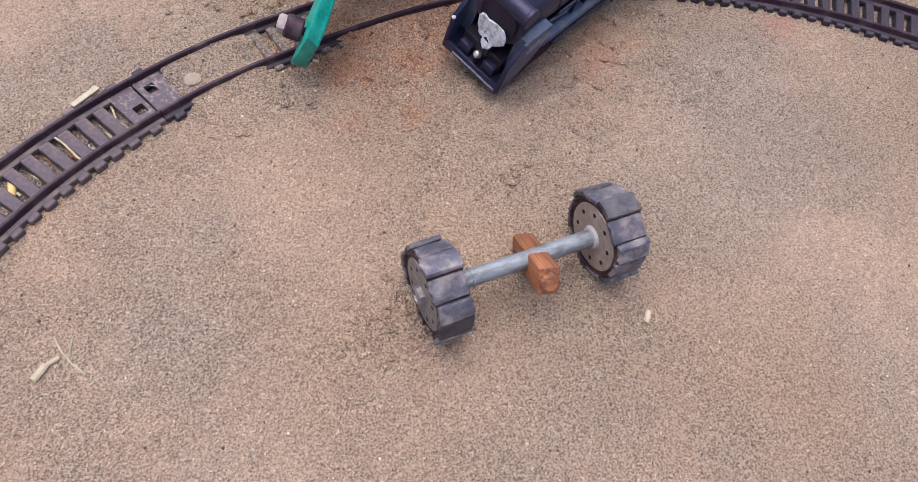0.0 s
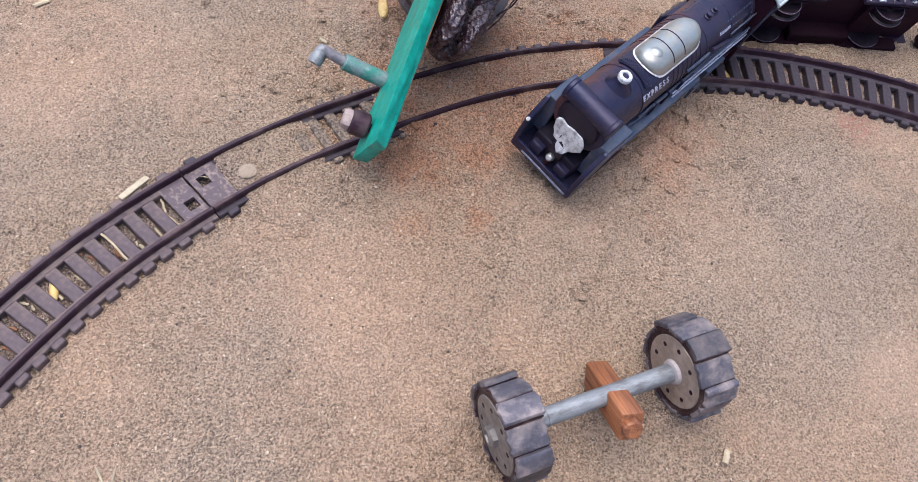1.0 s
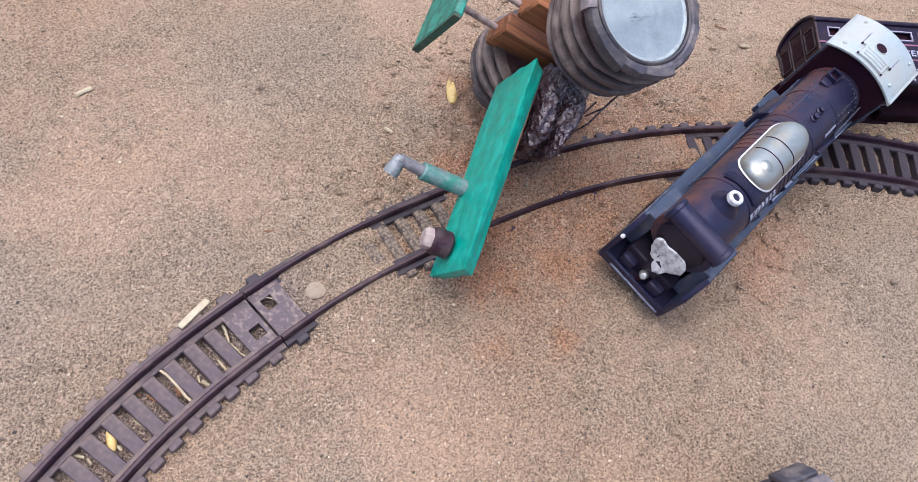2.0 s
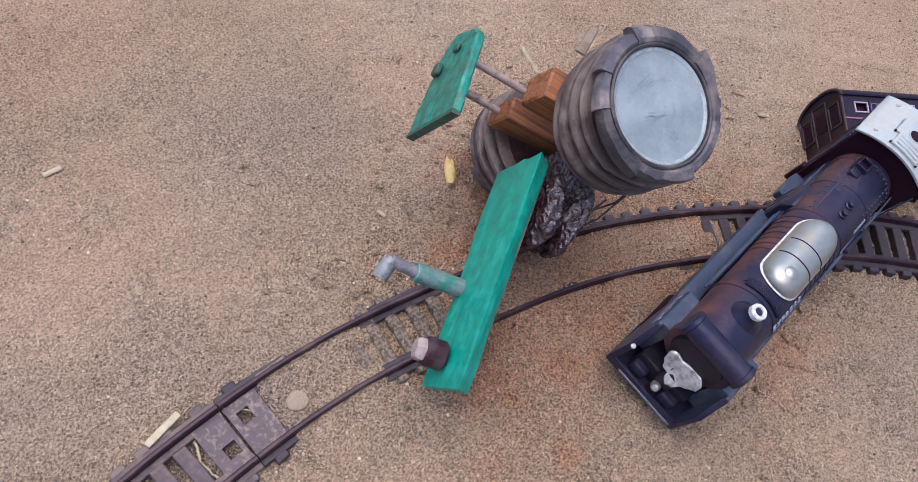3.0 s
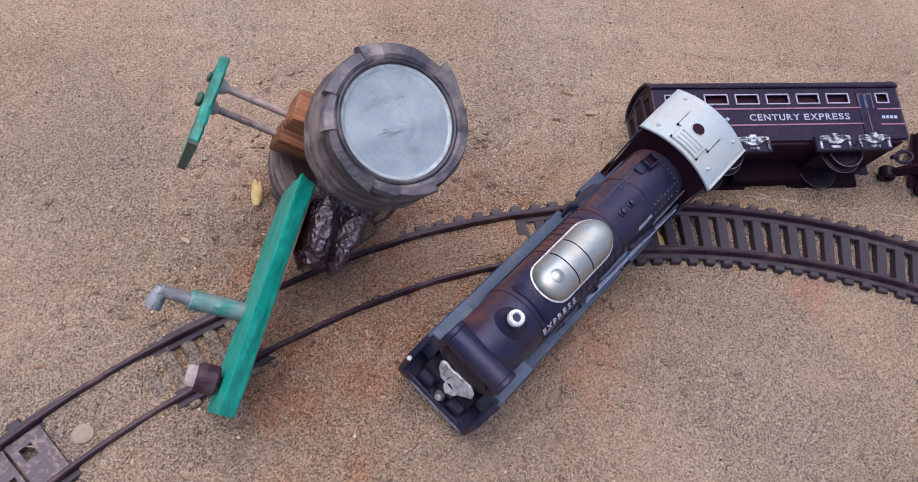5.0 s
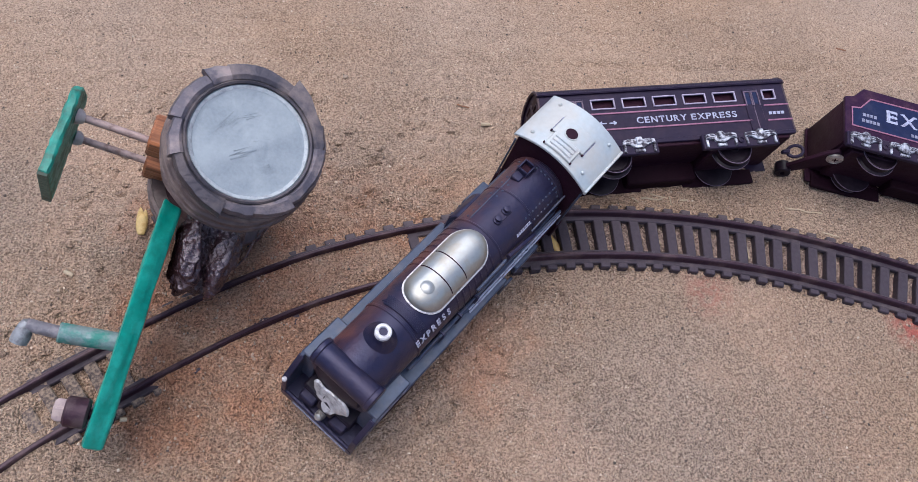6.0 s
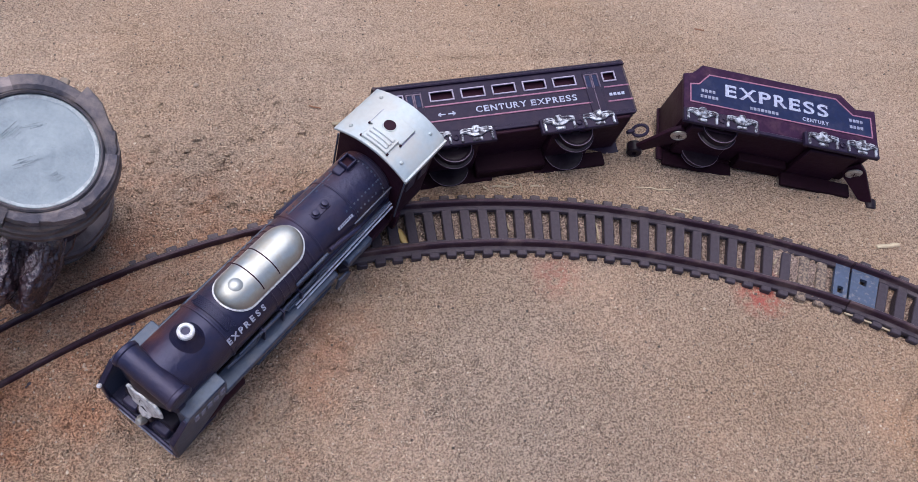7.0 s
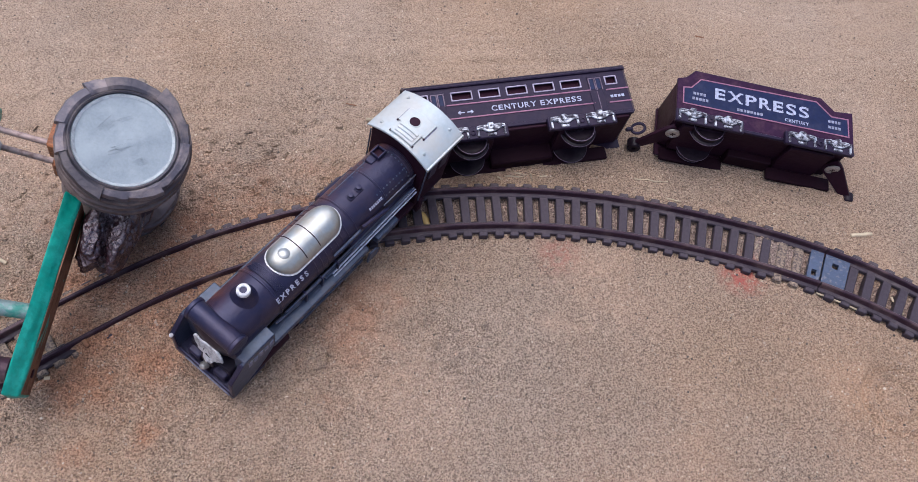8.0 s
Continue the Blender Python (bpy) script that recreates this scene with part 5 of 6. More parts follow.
# ---- toy tender on its side ----
e1, e2, e3 = rows((0.96262, -0.25717, -0.08503), (0.26831, 0.94836, 0.16917), (0.03714, -0.18566, 0.98191))
e1, e2 = e1 + 0.028 * e2, e2 - 0.028 * e1
e1, e2 = e1.normalized(), e2.normalized()
tender = thing("toy_tender", mat_axes((0.36054, 0.46135, 0.04081), e1, e2, e3),
               "black and maroon toy tender with navy side, overturned on sand", "toy train", "derailed toy train")
SHAPE = [(-1.2, -1), (116, -1), (116.2, 30.4), (104, 29.2), (95, 37.2), (10, 37.6), (4, 31), (-1.4, 29.4)]


def inset(shape, d):
    cx, cy = 57.6, 18.0
    return [(cx + (x - cx) * (1 - d / 57.0), cy + (y - cy) * (1 - d / 19.0)) for x, y in shape]


def outline_mm(shape):
    return [mm(x, y) for x, y in shape]


part("tender_body", prism(B(), outline_mm([(x, max(y, 2.0)) for x, y in inset(SHAPE, 1.0)]), -37 * MM, -1.0 * MM, 0.4 * MM), DEEP, tender)
frame_plate = part("side_plate", prism(B(), outline_mm(SHAPE), -1.8 * MM, 0.4 * MM, 0.4 * MM), MAROON, tender, "maroon bordered side plate")
part("side_plate", prism(B(), outline_mm([(x, y if y > 0 else -6) for x, y in SHAPE]), -39 * MM, -37.2 * MM, 0.4 * MM), DEEP, tender)
PANEL = [(2.3, 11.0), (113, 11.0), (112.9, 24.9), (101.6, 24.5), (91.6, 33.4), (13.6, 31.6), (7.4, 24.2), (2.2, 23.2)]


def frame_strip(shape, w, z0, z1):
    """A border that follows the outline."""
    bm = B()
    a = [(x, y) for x, y in shape]
    b = inset_by(shape, w)
    for i in range(len(a)):
        j = (i + 1) % len(a)
        prism(bm, outline_mm([a[i], a[j], b[j], b[i]]), z0 * MM, z1 * MM)
    return bm


def inset_by(shape, w):
    out = []
    n = len(shape)
    for i in range(n):
        p, q, r = Vector(shape[i - 1]), Vector(shape[i]), Vector(shape[(i + 1) % n])
        d1, d2 = (q - p).normalized(), (r - q).normalized()
        n1, n2 = Vector((-d1.y, d1.x)), Vector((-d2.y, d2.x))
        k = (n1 + n2) / max(0.3, 1 + n1.dot(n2))
        out.append(tuple(q + k * w))
    return out


part("printed_panel", prism(B(), outline_mm(PANEL), 0.2 * MM, 0.62 * MM), NAVY, frame_plate, "navy printed panel")
part("pink_border", frame_strip(PANEL, 0.75, 0.6, 0.82), PINK, frame_plate, "pink printed border line")
lettering("EXPRESS", 7.6 * MM, 62 * MM, PALE, frame_plate, Matrix.Translation(mm(54.6, 23.0, 0.62)), weight=0.00032)
lettering("CENTURY", 2.2 * MM, 15.8 * MM, PALE, frame_plate, Matrix.Translation(mm(77.8, 14.7, 0.62)), weight=0.0001)
for x0, n, y in ((9, 4, 19.0), (8.5, 5, 15.2), (38, 8, 13.6), (99, 4, 19.4), (99, 4, 15.2)):
    for i in range(n):
        part("print_bar", bar(B(), x0 + i * 2.2, x0 + i * 2.2 + 1.6, y, y + 1.9, 0.6, 0.8, 0), DIM, frame_plate)
part("solebar", bar(B(), 1, 114, 1.0, 4.0, -36, -1.9, 0.6), DEEP, tender)
part("sill", bar(B(), -1.2, 116, -1.4, 0.8, -1.4, 1.0, 0.4), COACH, tender)
for x0, x1 in ((-3, 41), (68, 113)):
    bogie_frame(tender, x0, x1, 3.4, 1, 4.2)
    bogie_frame(tender, x0 + 5, x1 + 4, -37 if x0 < 0 else -30.5, -1, -0.5 if x0 < 0 else -2.8)
    part("bogie_bolster", bar(B(), x0 + 8, x1 - 8, -3, 1.2, -33, -3, 0.8), DEEP, tender)
# added box, coloured as the dark shade between the tender's bogies
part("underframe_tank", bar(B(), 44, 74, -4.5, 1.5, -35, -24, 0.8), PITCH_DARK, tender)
axle(tender, 22, 0.6, -36, 0, 11.6)
for (bx0, by0, bz0), (bx1, by1, bz1) in (((2.8, -0.8, -14.8), (-15, -2.0, -38)), ((111.6, -1.8, -16.5), (130.8, -13.4, -32.5))):
    p, q = Vector(mm(bx0, by0, bz0)), Vector(mm(bx1, by1, bz1))
    bm = B()
    length = (q - p).length
    d = (q - p).normalized()
    up = Vector((0, -1, 0))
    side_ = d.cross(up).normalized()
    m = Matrix.Translation(p) @ Matrix((d, side_, d.cross(side_))).transposed().to_4x4()
    prism(bm, [(-4.5 * MM, -5.2 * MM), (2 * MM, -6.2 * MM), (length, -2.6 * MM), (length, 2.6 * MM), (2 * MM, 6.2 * MM), (-4.5 * MM, 5.2 * MM)], -1.3 * MM, 1.3 * MM, 0.4 * MM, m)
    arm = part("coupling_arm", bm, DEEP, tender)
    part("arm_eye", lathe(B(), [(1.6 * MM, -3.4 * MM), (1.6 * MM, 3.4 * MM), (4.0 * MM, 3.4 * MM), (4.5 * MM, 2.8 * MM), (4.5 * MM, -2.8 * MM), (4.0 * MM, -3.4 * MM), (1.6 * MM, -3.4 * MM)], Matrix.Translation(q) @ pose(0, 0, 0, 90, 0, 0), 20, close=False), WHEEL, arm)
    scr = part("screw", lathe(B(), [(4.7 * MM, 0), (4.7 * MM, 0.6 * MM), (3.2 * MM, 1.3 * MM), (3.0 * MM, 1.0 * MM), (0, 1.0 * MM)], Matrix.Translation(p + Vector((0, -1.4 * MM, 0))) @ pose(0, 0, 0, 90, 0, 0), 22), STEEL, arm, "dull steel screw with a washer")
    for k in (0, 90):
        bm = B()
        bar(bm, -1.7, 1.7, -0.3, 0.3, 0.9, 1.15, 0, Matrix.Translation(p + Vector((0, -1.4 * MM, 0))) @ pose(0, 0, 0, 90, 0, 0) @ pose(0, 0, 0, 0, 0, k + 20))
        part("screw_slot", bm, DEEP, scr)


# ---- toy tractor of wood and pipe, toppled on its side: x along its rear axle, y to its front, z to its underside ----
t1, t2, t3 = rows((0.3009, -0.36108, 0.88265), (-0.24669, -0.92352, -0.2937), (0.9212, -0.12937, -0.36697))
tractor = thing("toy_tractor", mat_axes((0.0567, 0.3994, 0.1045), t1, t2, t3),
                "homemade toy tractor of green wood and rubber, toppled on sand", "toy tractor")
# chassis plank, green above and on the edges, bare below
bm = B()
TOP = [(-75.5, 21.5, -22.8), (-38.5, 18.5, -23.2), (-40, 119, -23.0), (-75.5, 121, -22.8)]
LOW = [(-76, 22.5, -14.2), (-43.5, 20, -15.4), (-46, 118.6, -15.6), (-76, 119, -14.2)]
hi_, lo_ = [bm.verts.new(mm(*p)) for p in TOP], [bm.verts.new(mm(*p)) for p in LOW]
bm.faces.new(hi_), bm.faces.new(lo_)
for i in range(4):
    bm.faces.new((hi_[i], hi_[(i + 1) % 4], lo_[(i + 1) % 4], lo_[i]))
bmesh.ops.recalc_face_normals(bm, faces=bm.faces)
bmesh.ops.bevel(bm, geom=bm.edges[:], offset=1.3 * MM, segments=2, profile=0.6, affect="EDGES")
bmesh.ops.triangulate(bm, faces=bm.faces[:])
for _ in range(3):
    bmesh.ops.subdivide_edges(bm, edges=[e for e in bm.edges if e.calc_length() > 3 * MM], cuts=1, use_grid_fill=True)
    bmesh.ops.triangulate(bm, faces=[f for f in bm.faces if len(f.verts) > 4])
# brushed, dripping paint: long low ridges and chipped edges
bm.normal_update()
for v in bm.verts:
    p = v.co
    v.co += v.normal * (0.0006 * noise.noise((p.x * 240, p.y * 30, p.z * 240)) + 0.0007 * noise.noise((p.x * 170, p.y * 170, p.z * 170)))
plank = part("chassis_plank", bm, GREEN, tractor, "plank with thick green paint")
bm = B()
for dz, k in ((0.25, 0), (-0.8, 1)):
    ring_ = [bm.verts.new(mm(x + (1.2 if x < -60 else -0.9), y + (1.2 if y < 60 else -1.2), z + dz)) for x, y, z in LOW]
    bm.faces.new(ring_)
    if k:
        for i in range(4):
            bm.faces.new((first[i], first[(i + 1) % 4], ring_[(i + 1) % 4], ring_[i]))
    first = ring_
part("plank_underside", bm, RAWWOOD, plank, "bare brown wood")
# exhaust pipe with a bent tip
exhaust = part("exhaust_pipe", rod(B(), mm(-71, 77, -19), mm(-69.5, 79, -45), 4.1 * MM, 22, 0.5 * MM, 0.04), GREENPIPE, tractor, "metal pipe splashed with green paint")
part("pipe_neck", rod(B(), mm(-69.6, 79, -44), mm(-68, 79, -57), 2.7 * MM, 18, 0.4 * MM, 0.05), NECK, exhaust)
part("pipe_tip", roughen(lathe(B(), [(2.2 * MM, 0), (3.0 * MM, 2 * MM), (3.6 * MM, 7 * MM), (3.3 * MM, 9.5 * MM)], along(mm(-68, 77.5, -56.5), mm(-71.5, 88, -58)), 18), 0.0004, 400), PIPE, exhaust)
# hood bolt with its rubber ring
ringb = part("rubber_collar", rod(B(), mm(-60.5, 107.5, -24), mm(-61.2, 108, -33), 6.2 * MM, 26, 0.9 * MM, 0.03), COLLAR, tractor)
part("bolt_head", lathe(B(), [(5 * MM, 0), (5 * MM, 3 * MM), (4 * MM, 4.2 * MM), (0, 4.6 * MM)], along(mm(-61.2, 108, -32.6), mm(-62, 108.6, -40)), 6), NUT, ringb, "dusty grey hexagon bolt head")
part("bolt_shank", rod(B(), mm(-60, 107.2, -14), mm(-60.5, 107.5, -25), 2.2 * MM, 12), DEEP, ringb)
# canopy on two pipes
bm = B()
prism(bm, outline_mm([(-74, 27), (-29, 25.8), (-34, -10), (-41, -14.5), (-60, -18), (-68, -8)]), -68.0 * MM, -64.2 * MM, 0.8 * MM)
bmesh.ops.triangulate(bm, faces=bm.faces[:])
for _ in range(4):
    bmesh.ops.subdivide_edges(bm, edges=[e for e in bm.edges if e.calc_length() > 2.5 * MM], cuts=1, use_grid_fill=True)
    bmesh.ops.triangulate(bm, faces=[f for f in bm.faces if len(f.verts) > 4])
roughen(bm, 0.0006, 420, 4)
canopy = part("canopy", bm, CANOPYGREEN, tractor, "green painted wooden canopy")
part("canopy_knob", bar(B(), -64.5, -59, -3, 2.4, -70.8, -68.2, 0.7), GREEN_DARK, canopy)
part("canopy_knob", bar(B(), -51, -46.5, -8.4, -5, -69.8, -68.2, 0.6), GREEN_DARK, canopy)
part("canopy_end", prism(B(), outline_mm([(-73.6, 26.6), (-29.4, 25.4), (-29.5, 26.6), (-73.7, 27.8)]), -68 * MM, -64.5 * MM), GREEN_DARK, canopy, "dark scuffed end")
for x, y in ((-46, -4), (-68.5, -1)):
    post = part("canopy_post", rod(B(), mm(x, y, -65), mm(x, y, -30), 1.6 * MM, 14, 0.2 * MM, 0.05), POST, tractor)
    part("glue_blob", roughen(lathe(B(), [(0, -1 * MM), (3.4 * MM, 0), (3.0 * MM, 1.6 * MM), (1.9 * MM, 3 * MM)], Matrix.Translation(mm(x, y, -63.9)), 14), 0.0005, 500), CAPGREY, post)
# wooden uprights over the axle
for x0, x1, y0, y1, z0 in ((-46.5, -27, -10.5, 2.5, -36), (-77.5, -56.5, -5.5, 4.5, -35)):
    bm = B()
    bar(bm, x0, x1, y0, y1, z0, 7, 1.0)
    part("wooden_upright", bm, WOOD, tractor, "orange stained wooden block")
part("rear_axle", rod(B(), mm(-98, -3, -2), mm(-6, -3, -2), 4.5 * MM, 20), PIPE, tractor)
# tarred lump under the plank
bm = B()
for x, y, z, rx_, ry_, rz_ in ((-60, 31, 6.5, 18, 20, 6), (-61, 33, -6, 18, 19, 6.5), (-74, 40, 0, 11, 8, 11), (-62, 18, 0, 15, 13, 11), (-73, 30, 8, 9, 12, 5)):
    made = bmesh.ops.create_icosphere(bm, subdivisions=4, radius=1.0)["verts"]
    bmesh.ops.transform(bm, matrix=Matrix.Translation(mm(x, y, z)) @ Matrix.Diagonal((rx_ * MM, ry_ * MM, rz_ * MM, 1)), verts=made)
lump_ = new("lumps", mesh_of(bm, "lumps", TAR))
skin = lump_.modifiers.new("skin", "REMESH")
skin.mode, skin.voxel_size = "VOXEL", 0.8 * MM
one = bpy.data.meshes.new_from_object(lump_.evaluated_get(bpy.context.evaluated_depsgraph_get()))
bpy.data.objects.remove(lump_)
bm = B()
bm.from_mesh(one)
bmesh.ops.subdivide_edges(bm, edges=bm.edges[:], cuts=1, use_grid_fill=True)
bm.normal_update()
for v in bm.verts:
    # folds and wrinkles running down the lump
    p = v.co
    fold = 0.0024 * noise.noise((p.x * 70, p.y * 60, p.z * 260)) + 0.0024 * (0.35 - abs(noise.noise((p.x * 150, p.y * 130, p.z * 300)))) + 0.0013 * (0.35 - abs(noise.noise((p.x * 420, p.y * 360, p.z * 560))))
    v.co += v.normal * fold
tar = part("tar_lump", bm, TAR, tractor, "shiny lump of black tar")
for (x0, y0, z0), (x1, y1, z1) in (((-30, 22, 15), (-58, 36, 13)), ((-28, 16, 18), (-50, 26, 15)), ((-32, 27, 8), (-52, 34, 6))):
    mid = ((x0 + x1) / 2 - 1, (y0 + y1) / 2 + 2, (z0 + z1) / 2 + 1)
    part("tar_string", tube(B(), [mm(x0, y0, z0), mm(*mid), mm(x1, y1, z1)], 0.45 * MM, 6), TAR, tar)


def rear_wheel(z_out, face):
    """A rubber-wrapped drum wheel on the rear axle; its outer face is at z_out along the axle."""
    m = Matrix.Translation(mm(z_out, -2.8, -2)) @ pose(0, 0, 0, 0, 90 * face, 0)
    hub = part("rear_wheel", lathe(B(), [(18 * MM, -28.6 * MM), (24 * MM, -28 * MM), (25.2 * MM, -14 * MM), (25.4 * MM, -2 * MM), (23.5 * MM, -0.4 * MM)], m, 44), RUBBER_DARK, tractor, "rubber-wrapped drum wheel")
    bm = lathe(B(), [(0, 0.35 * MM)] + [(k * 1.28 * MM, 0.35 * MM) for k in range(1, 17)] + [(22 * MM, 0.9 * MM), (22.6 * MM, 0.6 * MM), (22.6 * MM, -2 * MM)], None, 72, close=False)
    for v in bm.verts:
        # shallow dents, and a swirl pressed into the middle
        far = math.hypot(v.co.x, v.co.y) / MM
        if far < 20.6:
            turn = math.atan2(v.co.y, v.co.x)
            v.co.z += 0.00035 * noise.noise((v.co.x * 130, v.co.y * 130, face)) + 0.00018 * math.sin(far * 1.5 + 2 * turn) * math.exp(-(far / 9) ** 2)
    bmesh.ops.transform(bm, matrix=m, verts=bm.verts)
    disc_ = part("wheel_disc", bm, DISC, hub, "dull scratched aluminium disc")
    part("disc_edge", lathe(B(), [(20.5 * MM, -0.1 * MM), (20.8 * MM, 0.55 * MM), (21.6 * MM, 0.95 * MM), (22.1 * MM, 1.0 * MM)], m, 64, 0.004, close=False), RIMPALE, disc_, "paler turned-up edge")
    part("inner_ring", lathe(B(), [(22.5 * MM, -1 * MM), (22.6 * MM, 1.9 * MM), (23.3 * MM, 2.3 * MM), (24.0 * MM, 1.8 * MM), (24.3 * MM, -1 * MM)], m, 56, close=False), RUBBER, hub)
    # scratches in the disc, in loose sheaves
    r = random.Random(3 + int(face))
    bm = B()
    for cx, cy, turn, n in ((-9, 9, 55, 6), (1, 5, 40, 5), (9, -4, 62, 6), (3, -9, 35, 3), (-4, -2, 20, 3)):
        for i in range(n):
            lng, off = r.uniform(1.6, 4.6), (i - n / 2) * 0.75
            k = m @ Matrix.Translation(mm(cx, cy, 0.42)) @ pose(0, 0, 0, 0, 0, turn + r.uniform(-9, 9)) @ Matrix.Translation(mm(r.uniform(-2.5, 2.5), off, 0))
            box(bm, *mm(-lng, lng, -0.035, 0.035, -0.3, 0.05), 0, k)
    part("scratches", bm, SCRATCH, disc_, "fine scratches")
    # rubber strips wound aslant round the drum, with dark gaps between
    for i, (h, rad, wide) in enumerate(((-24.4, 28.8, 1.75), (-17.2, 30.0, 2.0), (-9.8, 29.8, 1.85), (-3.6, 28.8, 1.3))):
        bm, rings = B(), []
        for j in range(96):
            a = 2 * math.pi * j / 96
            z = h - 6.6 * math.sin(a + 0.25 * i) + 0.9 * noise.noise((math.cos(a) * 1.7, math.sin(a) * 1.7, i * 2.3))
            w = wide * (1 + 0.2 * noise.noise((math.cos(a) * 2.2, math.sin(a) * 2.2, 7 + i)))
            rr = rad + 0.6 * noise.noise((math.cos(a) * 2.6, math.sin(a) * 2.6, 13 + i * 1.9))
            sec_ = [(rr - 5.0, -w), (rr - 0.9, -w * 1.02), (rr + 0.1, -w * 0.8), (rr + 0.5, 0), (rr - 0.2, w * 0.8), (rr - 1.6, w), (rr - 5.0, w)]
            rings.append([bm.verts.new((q * MM * math.cos(a), q * MM * math.sin(a), min(0.2, max(-29.5, z + u)) * MM)) for q, u in sec_])
        for p, q in zip(rings, rings[1:] + rings[:1]):
            for k in range(len(p)):
                bm.faces.new((p[k], p[(k + 1) % len(p)], q[(k + 1) % len(q)], q[k]))
        roughen(bm, 0.0003, 300, i)
        bmesh.ops.transform(bm, matrix=m, verts=bm.verts)
        part("rubber_strip", bm, STRIP, hub)
    # lapped pieces round the outer rim
    n = 10
    for i in range(n):
        a0, a1 = 360 / n * (i + 0.3 * math.sin(i * 4.1)) - 3, 360 / n * (i + 1 + 0.3 * math.sin((i + 1) * 4.1)) + 3
        bm = B()
        ringv = []
        k = 9
        tilt = 1.9 + 1.0 * math.sin(i * 2.4)
        for j in range(k + 1):
            a = radians(a0 + (a1 - a0) * j / k)
            # the far edge of the rim is trodden outwards
            out_ = (tractor.matrix_basis.to_3x3() @ m.to_3x3() @ Vector((math.cos(a), math.sin(a), 0))).y
            up = tilt * (j / k) - 0.5 + 2.6 * max(0.0, out_) ** 2
            wob = 0.8 * noise.noise((i * 3.1, j * 0.5, 1.0))
            sec_ = [(24.1, 1.3 + 0.3 * up), (25.0 + up * 0.3, 2.2 + 0.3 * up), (27.6 + up + wob, 1.6 + 0.2 * up), (28.4 + up + wob, 0.2), (28.2 + up + wob, -3.0 + wob), (26.2, -4.4), (24.2, -1)]
            ringv.append([bm.verts.new((rr * MM * math.cos(a), rr * MM * math.sin(a), hh * MM)) for rr, hh in sec_])
        for p, q in zip(ringv, ringv[1:]):
            for s in range(len(p)):
                bm.faces.new((p[s], p[(s + 1) % len(p)], q[(s + 1) % len(p)], q[s]))
        bm.faces.new(ringv[0]), bm.faces.new(ringv[-1])
        bmesh.ops.transform(bm, matrix=m, verts=bm.verts)
        part("rim_lug", bm, RUBBER, hub)


# a thin wooden tab wedged behind the drum, standing out past its rim
bm = box(B(), *mm(-2.4, 2.4, -0.8, 0.8, -8, 7), 0.4 * MM)
bmesh.ops.subdivide_edges(bm, edges=[e for e in bm.edges if e.calc_length() > 3 * MM], cuts=3, use_grid_fill=True)
roughen(bm, 0.0005, 260, 9)
tab = part("wooden_tab", bm, WEATHERED, tractor, "thin weathered wooden tab")
tab.matrix_local = tractor.matrix_basis.inverted() @ Matrix.Translation((0.0432, 0.4705, 0.0665)) @ Vector((0.0055, 0.012, 0.003)).to_track_quat("Z", "Y").to_matrix().to_4x4()
rear_wheel(0.0, 1)
rear_wheel(-101.0, -1)


# ---- front axle, broken off the tractor ----
da = Vector((0.0588, 0.0247, 0.0)).normalized()
axle_thing = thing("tractor_front_axle", mat_axes((0.1021, 0.2026, 0.0232), da, Vector((0, 0, 1)).cross(da), Vector((0, 0, 1))),
                   "broken-off toy axle with two ribbed rubber wheels and wooden block", "toy wheels")
part("axle_pipe", rod(B(), mm(-38.6, 0, 0), mm(32.5, 0, 0), 4.1 * MM, 26, 0.4 * MM, 0.03), PIPE, axle_thing, "weathered grey metal pipe")
part("pipe_ring", rod(B(), mm(-31, 0, 0), mm(-30.2, 0, 0), 4.4 * MM, 26, 0.1 * MM), PIPE, axle_thing)
# block on the pipe, leaning, with a round dowel in its near end
bm_m = Matrix.Translation(mm(1.6, -2.0, -4.2)) @ (Vector((-9.5, -35.5, 29.8)).to_track_quat("Z", "X")).to_matrix().to_4x4()
bm = B()
prism(bm, outline_mm([(-5.6, -4.4), (-4.9, -5.0), (6.6, -5.2), (7.5, -4.5), (7.4, 4.2), (6.6, 5.0), (-4.8, 4.8), (-5.7, 4.0)]), -21 * MM, 20.5 * MM, 0.6 * MM)
block = part("axle_block", bm, WOOD, axle_thing, "orange stained wooden block")
block.matrix_local = bm_m
bm = B()
rod(bm, mm(0.6, -0.2, 18.5), mm(0.6, -0.2, 23.0), 4.3 * MM, 22, 0.8 * MM, 0.08)
part("dowel", bm, WOOD, block, "round wooden dowel end")


